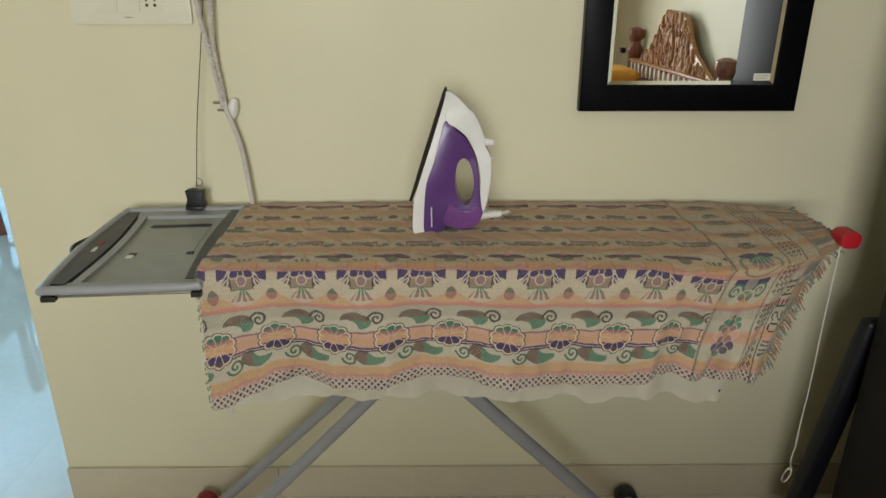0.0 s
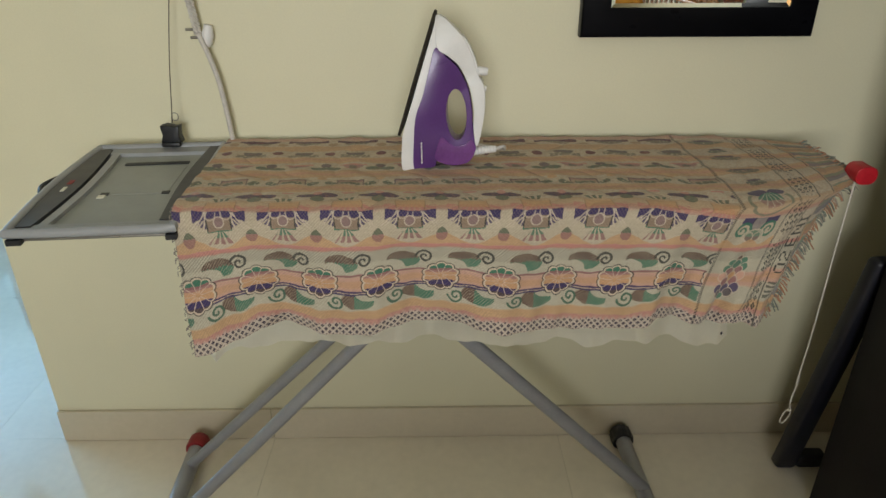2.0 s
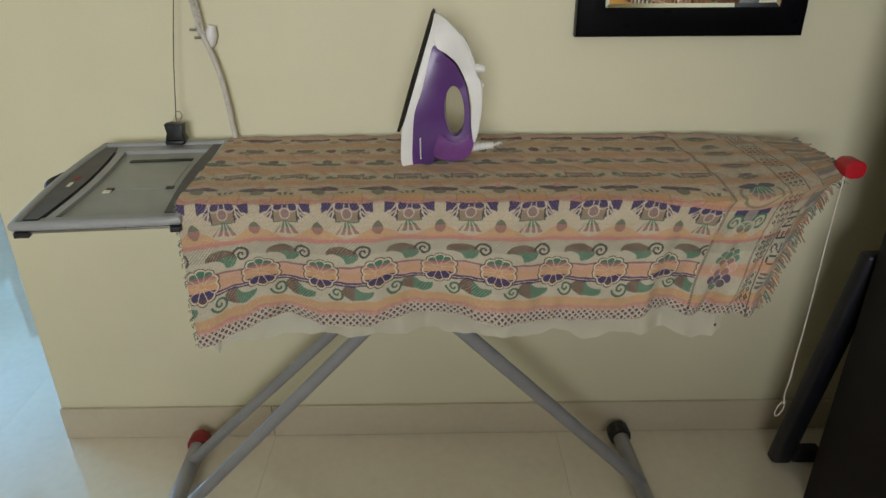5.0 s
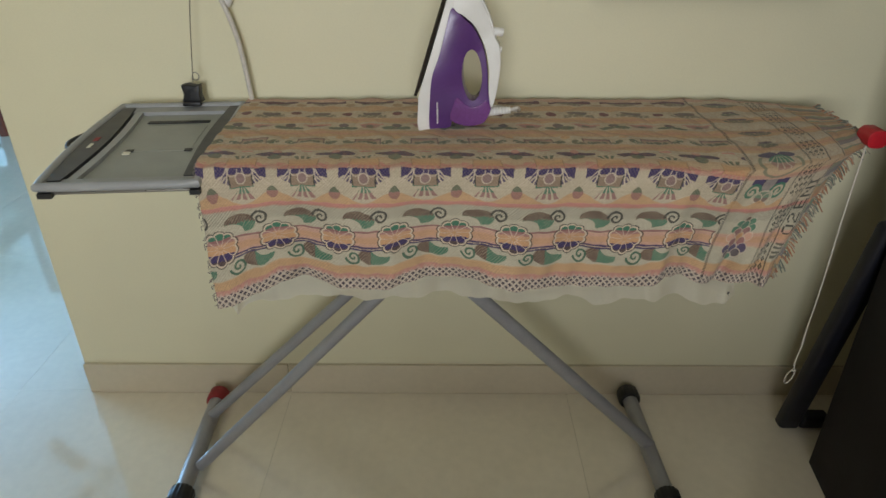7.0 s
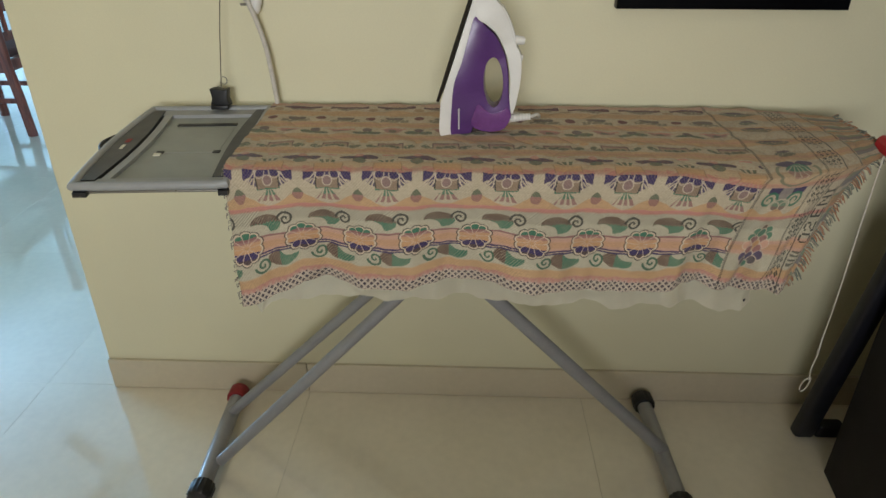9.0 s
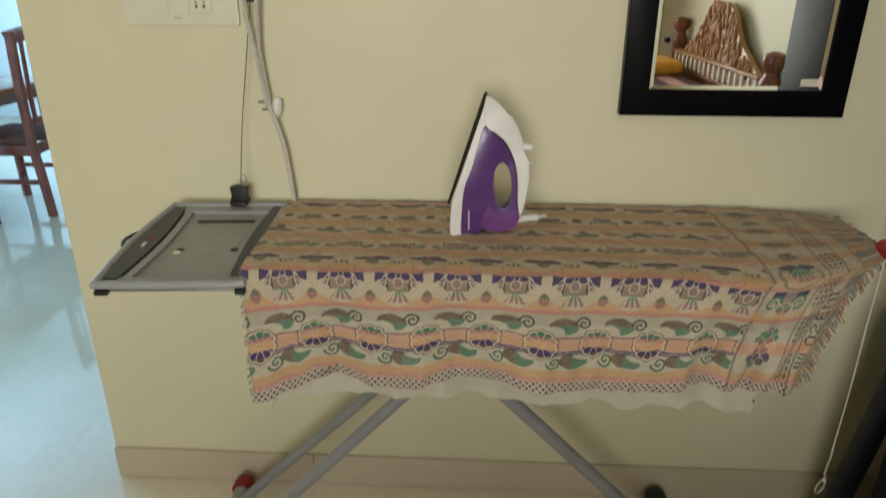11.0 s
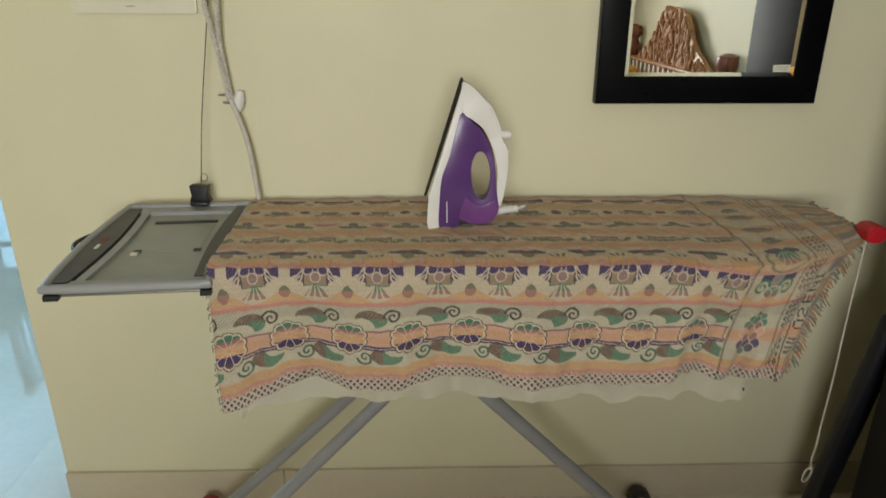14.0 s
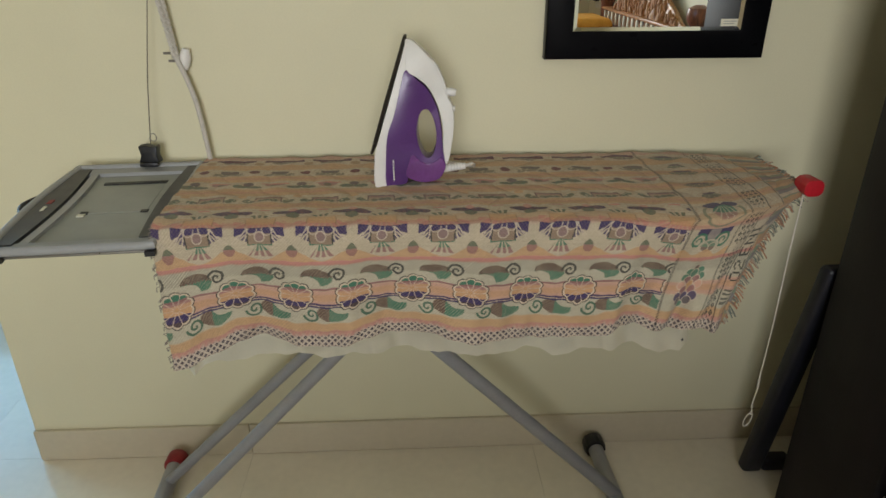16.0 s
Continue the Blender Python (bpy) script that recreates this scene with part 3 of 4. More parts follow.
def foot(x0, x1, capmat, lab, back_y):
    tube = part("foot_tube", sweep([(x0, back_y, 0.030), ((x0 + x1) / 2, -0.25, 0.030), (x1, -0.415, 0.030)], 0.0205, 18), M_GREY, board)
    prof = [(0.012, 0.0), (0.024, 0.002), (0.028, 0.008), (0.0285, 0.040), (0.0265, 0.046), (0.021, 0.047)]

    def ribbed(bm):
        for v in bm.verts:
            a = math.atan2(v.co.z, v.co.x)
            r = math.hypot(v.co.x, v.co.z)
            if r > 0.025 and math.sin(a * 14) > 0:
                v.co.x *= 1.06
                v.co.z *= 1.06
        return bm

    back = turned(prof, 56, "Y")
    part("end_cap", moved(ribbed(back) if capmat is M_BLACKPL else back, Matrix.Translation((x0, back_y - 0.0235, 0.0298)) @ Matrix.Rotation(math.pi, 4, "Z") @ Matrix.Translation((0, -0.0465, 0))), capmat, tube, lab)
    part("end_cap", moved(ribbed(turned(prof, 56, "Y")), Matrix.Translation((x1, -0.4395, 0.0298))), M_BLACKPL, tube, "ribbed black rubber end cap")


foot(0.392, 0.409, M_REDCAP, "smooth red rubber end cap", -0.063)
foot(1.552, 1.561, M_BLACKPL, "ribbed black rubber end cap", -0.050)
nose = part("nose_cap", slab([rounded_rect(1.830, 0.860, 1.869, 0.894, 0.014)], -0.300, -0.260, 0.012, 4), M_RED, board, "rounded red plastic nose cap")

string = thing("pull_string", (1.812, -0.3, 0.3), "thin white string with a knotted loop under the board's nose", "string")
part("line", sweep(curve_points([(1.806, -0.308, 0.868), (1.808, -0.305, 0.72), (1.812, -0.302, 0.55), (1.811, -0.300, 0.40)], 8), 0.0016, 6), M_STRING, string)
part("line", sweep(curve_points([(1.811, -0.3, 0.44), (1.814, -0.299, 0.40), (1.809, -0.3, 0.355), (1.813, -0.3, 0.327)], 8), 0.0016, 6), M_STRING, string)
part("loop", sweep([(1.8065 + 0.008 * math.cos(a) + 0.004 * math.sin(a), -0.3, 0.309 + 0.019 * math.sin(a)) for a in np.linspace(0, math.tau, 22)[:-1]], 0.0016, 6, closed=True), M_STRING, string)
part("knot", moved(turned([(0.001, -0.004), (0.004, -0.002), (0.004, 0.002), (0.001, 0.004)], 10), Matrix.Translation((1.812, -0.3, 0.327))), M_STRING, string)

string.location.x += 0.018

# ---- cloths ----
U_END = 1.27
V_TOP, V_HANG = 0.385, 0.227
X_STRAIGHT = 1.487


def front_edge(u):
    """The line along the board's front edge, by length along the cloth."""
    x = 0.602 + u
    t = np.clip((x - X_STRAIGHT) / (0.602 + U_END - X_STRAIGHT), 0, 1)
    return np.where(t > 0, X_STRAIGHT + 0.350 * np.sin(t * 0.9) / math.sin(0.9), x), -0.429 + 0.142 * t ** 1.5


def hem_line(u):
    t = np.clip((u - 0.968) / (U_END - 0.968), 0, 1)
    x = np.where(u < 0.968, 0.612 + u * (1.545 - 0.612) / 0.968, 1.545 + 0.140 * (1 - (1 - t) ** 1.5))
    x = x - 0.045 * np.clip((u - 0.62) / 0.348, 0, 1) ** 1.3 + 0.012 * t
    z = np.interp(x, [0.611, 0.64, 0.69, 0.735, 0.815, 0.897, 0.965, 1.066, 1.14, 1.21, 1.28, 1.355, 1.395, 1.432, 1.47, 1.543, 1.60, 1.64, 1.69], [0.606, 0.612, 0.640, 0.660, 0.648, 0.646, 0.661, 0.661, 0.652, 0.645, 0.643, 0.646, 0.664, 0.677, 0.664, 0.646, 0.654, 0.652, 0.610])
    y = -0.436 - 0.012 * np.sin((x - 0.60) * 26) - 0.006 * np.sin((x - 0.6) * 57) + 0.05 * t ** 1.5
    return x, y, z


def cloth_place(u, v):
    fx, fy = front_edge(u)
    hx, hy, hz = hem_line(u)
    # towards the nose the cloth rolls over the edge earlier and more softly
    e = np.clip((u - 0.78) / 0.28, 0, 1)
    e = e * e * (3 - 2 * e)
    shift = 0.006 + 0.026 * e
    w = v + shift
    s = np.clip(w / (V_HANG + shift), 0, 1.2)
    back_x = 0.588 + u * (1.832 - 0.588) / U_END + 0.030 * np.clip((u - 0.6) / 0.4, 0, 1) * np.clip((U_END - u) / 0.2, 0, 1)
    back_y = -0.030 - 0.058 * np.clip((u - 1.02) / 0.25, 0, 1) ** 1.6
    k = np.clip(-w / (V_TOP - shift), 0, 1)
    roll = np.exp(-np.abs(w) / (0.016 + 0.022 * e))
    drop = 0.008 + 0.010 * e
    top = w < 0
    x = np.where(top, fx + (back_x - fx) * k, fx + (hx - fx) * s ** 0.65)
    y = np.where(top, fy + (back_y - fy) * k, fy + (hy - fy) * s - 0.009 * (1 - roll))
    z = np.where(top, 0.8755 - drop * roll, 0.8755 - drop - (0.8755 - drop - hz) * s)
    soft = 0.0012 * np.sin(u * 41 + 3 * np.sin(v * 17)) + 0.0009 * np.sin(v * 53 + u * 23) + 0.0006 * np.sin(u * 97 + 2 * np.sin(v * 61))
    z = z + np.where(top, np.abs(soft) * 1.5, 0)
    fold = 0.012 + 0.005 * np.sin(u * 58 + 1.7) + 0.006 * np.sin(u * 23 + 0.4) + 0.0022 * np.sin(u * 131 + 9 * v) + 0.006 * e * np.sin(u * 74 + v * 20)
    y = y - np.where(~top, 2.2 * soft * s + s * fold, 0)
    return x, y, z


GLYPHS = {"E": "11111 10000 10000 11110 10000 10000 11111", "N": "10001 11001 10101 10101 10011 10001 10001", "I": "111 010 010 010 010 010 111",
          "0": "01110 10001 10001 10001 10001 10001 01110", "2": "01110 10001 00001 00110 01000 10000 11111"}


def cloth_colour(u, v):
    """The woven pattern: rows of motifs along the length, a border at the end."""
    P = 0.1075
    cream, pale = (0.61, 0.585, 0.47), (0.55, 0.60, 0.52)
    pink, orange, peach = (0.62, 0.27, 0.26), (0.64, 0.41, 0.20), (0.68, 0.45, 0.37)
    green, navy, brown, mauve, dark = (0.065, 0.235, 0.165), (0.055, 0.045, 0.165), (0.15, 0.105, 0.085), (0.33, 0.17, 0.19), (0.05, 0.06, 0.06)
    col = np.empty(u.shape + (3,))
    col[:] = cream

    def paint(mask, c, a=1.0):
        m = np.clip(mask.astype(float), 0, 1)[..., None] * a
        col[:] = col * (1 - m) + np.array(c) * m

    # slight unevenness of the hand weave
    v = np.interp(v, [-0.385, -0.30, -0.05, -0.008, 0.058, 0.123, 0.186, 0.2065, 0.227], [-0.385, -0.30, -0.05, 0.0, 0.064, 0.1315, 0.192, 0.2065, 0.2275])
    u0, v0_ = u, v
    v = v + 0.0008 * np.sin(u * 71 + 2 * np.sin(v * 90)) + 0.0004 * np.sin(u * 233 + v * 310)
    u = u + 0.0010 * np.sin(v * 83 + 2 * np.sin(u * 31)) + 0.0003 * np.sin(v * 290 + u * 170)
    uu = np.mod(u - 0.078 + P / 2, P) - P / 2
    uf = np.mod(u - 0.078 - P / 2 + P / 2, P) - P / 2
    body = u < 0.964

    def ell(cu, cv, ru, rv, base=uf, tilt=0.0):
        du, dv = np.mod(base - cu + P / 2, P) - P / 2, v - cv
        c, s = math.cos(tilt), math.sin(tilt)
        return ((du * c + dv * s) / ru) ** 2 + ((dv * c - du * s) / rv) ** 2

    def band(a, b, soft=0.003):
        return np.clip(np.minimum(v - a, b - v) / soft + 0.5, 0, 1)

    # woven bands that run the whole length
    for a, b, c, k in ((-0.037, -0.004, orange, 0.45), (-0.012, 0.001, pink, 0.45), (-0.104, -0.076, orange, 0.75), (-0.094, -0.086, pink, 0.4), (-0.180, -0.145, orange, 0.75), (-0.168, -0.158, pink, 0.45),
                       (-0.256, -0.224, orange, 0.75), (-0.245, -0.236, pink, 0.45), (-0.330, -0.298, orange, 0.75), (-0.385, -0.366, pink, 0.5),
                       (0.120, 0.149, peach, 0.9), (0.128, 0.141, orange, 0.5), (0.185, 0.199, orange, 0.75), (0.199, 0.207, pink, 0.55), (0.060, 0.0685, pink, 0.85)):
        paint(band(a, b), c, k)
    paint(band(0.068, 0.118) * (np.sin((u * 0.8 + v) * math.tau / 0.0058) > 0.55) * (v < 0.092), (0.30, 0.33, 0.28), 0.55)
    paint(band(0.070, 0.118) + band(0.152, 0.184), pale, 0.5)
    paint((v > 0.05 - 0.010 * np.cos(uf / P * math.tau)) & (v < 0.0605) & body, orange, 0.75)

    # seat-like motif
    b = body
    paint((np.abs(uu) < 0.044) & (v > 0) & (v < 0.0115) & b, navy)
    fan = (np.abs(uu) > 0.018) & (np.abs(uu) < 0.044) & (v > 0.009) & (v < 0.013 + (0.046 - np.abs(uu)) * 0.55)
    ang = np.arctan2(v + 0.004, np.abs(uu) - 0.010)
    paint(fan & (np.sin(ang * 30) > -0.25) & b, navy, 0.9)
    paint((np.abs(uu) < 0.021) & (v > 0.009) & (v < 0.030) & b, (0.33, 0.27, 0.21))
    paint((np.abs(uu) < 0.022) & (v > 0.0075) & (v < 0.031) & ~((np.abs(uu) < 0.020) & (v < 0.0295)) & b, green)
    paint((np.abs(uu) < 0.022) & (np.abs(uu) > 0.0195) & (v > 0.0075) & (v < 0.028) & b, dark)
    pale_thread = (0.74, 0.70, 0.60)
    c = ell(0, 0.0165, 0.0092, 0.0092, uu)
    paint((c < 1) & b, (0.30, 0.22, 0.24), 0.9)
    paint((c < 1.15) & (c > 0.72) & b, pale_thread, 0.8)
    for du in (-0.0135, 0.0135):
        c = ell(du, 0.003, 0.0095, 0.0095, uu)
        paint((c < 1.15) & (c > 0.70) & (v > 0.001) & b, pale_thread, 0.65)
    for k, lean in ((0.020, 1.25), (0.024, 0.75), (0.021, 0.25)):
        ray_line = np.abs(np.abs(uu) - k - (v - 0.002) * lean) < 0.0011
        paint(ray_line & (v > 0.0005) & (v < 0.026) & b, (0.72, 0.68, 0.58), 0.85)
    tail = (v > 0.031) & (v < 0.052) & (np.abs(uu) < 0.005 + (v - 0.031) * 0.85)
    ray = np.sin(np.arctan2(uu, v - 0.022) * 16) > -0.35
    paint(tail & (v < 0.041) & ray & b, green, 0.9)
    paint(tail & (v >= 0.041) & ray & b, mauve, 0.85)
    bud = (v > 0.029) & (v < 0.053) & (np.abs(uf) < 0.010 * np.sin(np.clip((v - 0.029) / 0.026, 0, 1) * math.pi) ** 0.7)
    paint(bud & (v < 0.039) & b, (0.12, 0.17, 0.12), 0.9)
    paint(bud & (v >= 0.039) & b, mauve, 0.8)

    # leaves, curls, rosettes
    leaf1 = (ell(0.042, 0.0935, 0.0295, 0.0172, tilt=0.12) < 1) & (ell(0.0235, 0.1070, 0.0225, 0.0145, tilt=0.1) > 1)
    paint(leaf1 & (v < 0.0925 + 0.0015 * np.sin(u * 900)) & b, brown)
    paint(leaf1 & (v >= 0.0925 + 0.0015 * np.sin(u * 900)) & b, green)
    leaf2 = (ell(-0.040, 0.1660, 0.0295, 0.0158, tilt=0.12) < 1) & (ell(-0.0215, 0.1520, 0.0225, 0.0138, tilt=0.1) > 1)
    lu = np.mod(uf, P)
    paint(leaf2 & (lu < 0.062) & b, brown)
    paint(leaf2 & (lu >= 0.062) & b, green)
    vein = np.abs(np.mod(uf * 1.0 + 0.9 * v, 0.0055) - 0.00275) < 0.0007
    paint((leaf1 | leaf2) & vein & b, cream, 0.55)
    for cu, cv, sgn, cc in ((0.080, 0.089, 1, dark), (0.028, 0.1685, -1, (0.06, 0.17, 0.12))):
        du, dv = np.mod(uf - cu + P / 2, P) - P / 2, (v - cv) * sgn
        r, a = np.hypot(du, dv), np.arctan2(dv, du)
        turn = (a + math.pi) / math.tau
        spiral = (np.abs(r - 0.0150 + 0.0088 * turn) < 0.0021) | ((np.abs(r - 0.0062 + 0.0088 * turn) < 0.0019) & (turn < 0.6))
        paint(spiral & b, cc, 0.95)
    paint(band(0.1155, 0.1195, 0.001) * b, mauve, 0.95)
    paint(band(0.1455, 0.1535, 0.001) * b * (np.abs(v - 0.1497) > 0.0008), navy, 0.97)
    du, dv = uf / 1.1, (v - 0.1315) * 1.02
    r, a = np.hypot(du, dv), np.arctan2(dv, du)
    edge = 0.0285 * (0.84 + 0.16 * np.abs(np.sin(a * 5)) ** 0.6)
    inside = (r < edge) & b
    paint(inside & (v < 0.1155), green)
    paint(inside & (v >= 0.1155) & (v < 0.1235), mauve, 0.7)
    paint(inside & (v >= 0.1235) & (v < 0.1410), orange, 0.55)
    paint(inside & (v >= 0.1410) & (v < 0.151), navy)
    paint(inside & (v >= 0.151), (0.10, 0.08, 0.09))
    paint(inside & (np.abs(np.sin(a * 5)) * r < 0.0030) & (r > 0.004), (0.74, 0.64, 0.56), 0.9)
    paint((np.abs(r - edge) < 0.0016) & b, (0.76, 0.70, 0.58), 0.95)
    paint((np.abs(r - edge - 0.0026) < 0.0011) & b, np.array(dark), 0.85)

    # hem of small crosses
    q, qv = 0.0126, 0.0126
    paint(band(0.204, 0.2275), (0.66, 0.63, 0.60), 0.6)
    for ou, ov in ((0, 0.0), (q / 2, qv / 2)):
        lu, lv = np.mod(u0 - ou + q / 2, q) - q / 2, np.mod(v0_ - 0.2095 - ov + qv / 2, qv) - qv / 2
        cross = (np.hypot(np.abs(lu) - 0.0019, lv) < 0.00145) | (np.hypot(lu, np.abs(lv) - 0.0019) < 0.00145)
        paint(cross & (v > 0.2050) & (v < 0.2275), (0.025, 0.020, 0.06), 0.97)
    paint((v > 0.1985) & (v < 0.2055 - 0.004 * (np.mod(u, q) > q / 2)), pink, 0.45)

    # rows across the top, in softer colours
    # tan over the flat top: part thread colour, part its dimmer light painted in
    paint(np.clip((-0.014 - v) / 0.02, 0, 1), (0.47, 0.41, 0.29), 0.25)
    mott = 0.5 + 0.5 * np.sin(u * 410 + 3 * np.sin(v * 260)) * np.sin(v * 350 + 2 * np.sin(u * 130))
    plum, sage, wine = (0.075, 0.04, 0.10), (0.105, 0.165, 0.115), (0.14, 0.035, 0.05)
    # orange seat back and pink rays over the seat row
    paint((np.abs(uu) < 0.045) & (v > -0.017) & (v < 0) & (np.sin(np.arctan2(uu, v + 0.035) * 22) > -0.5) & b, pink, 0.6)
    paint((np.abs(uu) < 0.025) & (v > -0.030) & (v < -0.008) & b, orange, 0.6)
    paint((np.abs(np.abs(uu) - 0.025) < 0.001) & (v > -0.030) & (v < -0.004) & b, (0.32, 0.24, 0.15), 0.6)
    # paired leaves with a bud, and a small comb
    for cu in (-0.017, 0.017):
        paint((ell(cu, -0.057, 0.0185, 0.0078, tilt=0.12 if cu > 0 else -0.12) < 1) & b, plum, 0.88)
    paint((ell(0, -0.044, 0.012, 0.012) < 1) & b, sage, 0.8)
    paint((ell(0, -0.067, 0.008, 0.006) < 1) & b, pink, 0.6)
    comb = (np.abs(uu) < 0.020 - (v + 0.046) * 0.7) & (v > -0.046) & (v < -0.034)
    paint(comb & (np.sin(np.arctan2(uu, v + 0.012) * 18) > -0.3) & b, sage, 0.85)
    paint((np.abs(uu) < 0.011) & (np.abs(v + 0.070) < 0.0025) & b, pink, 0.8)
    # boxed motif with side clusters
    paint((np.abs(uu) < 0.025) & (v > -0.131) & (v < -0.109) & b, (0.36, 0.30, 0.22), 0.6)
    paint((np.abs(uu) < 0.025) & (v > -0.131) & (v < -0.123) & b, mauve, 0.6)
    paint((np.abs(uu) < 0.026) & (v > -0.133) & (v < -0.107) & ~((np.abs(uu) < 0.0235) & (v > -0.130)) & b, (0.10, 0.07, 0.08), 0.75)
    for cu, cv, r in ((-0.041, -0.119, 0.0075), (0.041, -0.119, 0.0075), (-0.033, -0.113, 0.007), (0.033, -0.113, 0.007), (-0.012, -0.113, 0.007), (0, -0.115, 0.007), (0.012, -0.113, 0.007)):
        paint((ell(cu, cv, r, r * 0.95, uu) < 1) & (mott > 0.2) & b, sage, 0.85)
    paint((ell(0, -0.140, 0.009, 0.006) < 1) & b, orange, 0.7)
    # three-lobed clubs and bowls
    for cu, cv, ru, rv, cc in ((-0.014, -0.193, 0.015, 0.0075, sage), (0.014, -0.193, 0.015, 0.0075, sage), (0, -0.208, 0.010, 0.0105, (0.13, 0.11, 0.13))):
        paint((ell(cu, cv, ru, rv) < 1) & b, cc, 0.88)
    paint((ell(0, -0.208, 0.021, 0.013, uu) < 1) & (v > -0.211) & b, mauve, 0.75)
    paint((np.abs(uu) < 0.028) & (np.abs(v + 0.2115) < 0.0022) & b, pink, 0.7)
    paint((ell(0, -0.202, 0.008, 0.005, uu) < 1) & b, sage, 0.7)
    # red dots and fans
    paint((ell(0, -0.279, 0.0105, 0.0105) < 1) & b, wine, 0.92)
    paint((ell(0, -0.284, 0.020, 0.014, uu) < 1) & (v > -0.289) & b, (0.12, 0.11, 0.11), 0.85)
    paint((np.abs(uu) < 0.031) & (np.abs(v + 0.267) < 0.008) & (mott > 0.25) & b, (0.19, 0.20, 0.15), 0.8)
    # dashes at the back
    paint((np.abs(uu) < 0.044) & (np.abs(v + 0.357) < 0.0065) & b, (0.11, 0.05, 0.08), 0.95)
    paint((ell(0, -0.352, 0.029, 0.016, uu) < 1) & (v > -0.352) & (mott > 0.15) & b, (0.17, 0.17, 0.14), 0.85)
    paint((ell(0, -0.340, 0.011, 0.008) < 1) & b, (0.36, 0.26, 0.14), 0.7)
    paint((v < -0.03) & (mott > 0.62), (0.42, 0.24, 0.15), 0.25)
    hatch = np.sin((u * 0.9 + v) * math.tau / 0.0052)
    paint((v > -0.01) & (hatch > 0.4), (0.26, 0.23, 0.20), 0.30)
    paint(band(0.066, 0.092) * (hatch > 0.25), (0.16, 0.16, 0.14), 0.42)
    paint((v > 0.0) & (v < 0.06) & (np.sin((v - u * 0.9) * math.tau / 0.0052) > 0.7), (0.72, 0.66, 0.54), 0.12)

    # end border
    e = u >= 0.964
    paint((np.abs(u0 - 0.969) < 0.0032) & (np.sin((v0_ + u0 * 0.8) * 1250) > -0.25), dark, 0.85)
    eu = u - 1.030

    def disc(cu, cv, ru, rv):
        return np.hypot((eu - cu) / ru, (v - cv) / rv)

    def border_flower(cv, c1, c2):
        """A bow over a ribbed dome inside a pair of scrolls."""
        for side in (-1, 1):
            paint(e & (disc(side * 0.019, cv - 0.022, 0.019, 0.0085) < 1), c1, 0.9)
        dome = e & (disc(0, cv, 0.026, 0.020) < 1)
        rib = np.abs(np.sin(np.arctan2(eu, v - cv + 0.026) * 9)) > 0.30
        paint(dome & (v < cv), c2, 0.85)
        paint(dome & (v >= cv), mauve, 0.6)
        paint(dome & ~rib, (0.70, 0.66, 0.55), 0.8)
        ring = disc(0, cv + 0.004, 0.043, 0.032)
        paint(e & (np.abs(ring - 1) < 0.075) & (v > cv - 0.014), (0.22, 0.27, 0.20), 0.8)

    border_flower(-0.043, (0.08, 0.07, 0.15), green)
    # second flower: bar, box, scrolls and a petal crown
    paint(e & (np.abs(eu) < 0.043) & (v > -0.001) & (v < 0.011), navy, 0.92)
    paint(e & (np.abs(eu) < 0.015) & (v > -0.002) & (v < 0.021), (0.34, 0.33, 0.33), 0.9)
    paint(e & (np.abs(np.abs(eu) - 0.015) < 0.0012) & (v > -0.002) & (v < 0.021), dark, 0.7)
    for side in (-1, 1):
        r, a = np.hypot(eu - side * 0.029, v - 0.026), np.arctan2(v - 0.026, (eu - side * 0.029) * side)
        turn = (a + math.pi) / math.tau
        paint(e & ((np.abs(r - 0.0185 + 0.010 * turn) < 0.0026) | ((np.abs(r - 0.0085 + 0.009 * turn) < 0.002) & (turn < 0.6))), green, 0.9)
    crown = e & (disc(0, 0.036, 0.023, 0.014) < 1)
    paint(crown, green, 0.7)
    paint(crown & (v > 0.037), mauve, 0.6)
    paint(e & (np.abs(disc(0, 0.036, 0.023, 0.014) - 0.95) < 0.1), (0.70, 0.66, 0.55), 0.8)
    for cu in (-0.009, 0.009):
        paint(e & (np.abs(disc(cu, 0.038, 0.010, 0.011) - 0.9) < 0.12), (0.70, 0.66, 0.55), 0.7)
    paint(e & (u < 1.088) & (v > 0.049 - 0.006 * np.cos(eu * 110)) & (v < 0.0605), orange, 0.7)
    # bush of rounded lobes
    for cu, cv, r, cc in ((0, 0.084, 0.008, brown), (-0.015, 0.094, 0.011, green), (0.015, 0.094, 0.011, green), (0, 0.098, 0.012, green), (-0.022, 0.108, 0.010, green), (0.022, 0.108, 0.010, green),
                          (-0.012, 0.115, 0.011, mauve), (0.012, 0.115, 0.011, mauve), (-0.024, 0.128, 0.011, peach), (0, 0.129, 0.012, orange), (0.024, 0.128, 0.011, peach), (-0.013, 0.140, 0.011, mauve), (0.013, 0.140, 0.011, mauve),
                          (-0.022, 0.154, 0.011, navy), (0, 0.155, 0.012, navy), (0.022, 0.154, 0.011, navy), (-0.013, 0.166, 0.010, (0.10, 0.09, 0.12)), (0.013, 0.166, 0.010, (0.10, 0.09, 0.12)), (0, 0.175, 0.009, green)):
        q_ = disc(cu, cv, r, r)
        paint(e & (q_ < 1), cc, 0.85)
        paint(e & (np.abs(q_ - 0.94) < 0.10), (0.72, 0.67, 0.57), 0.7)
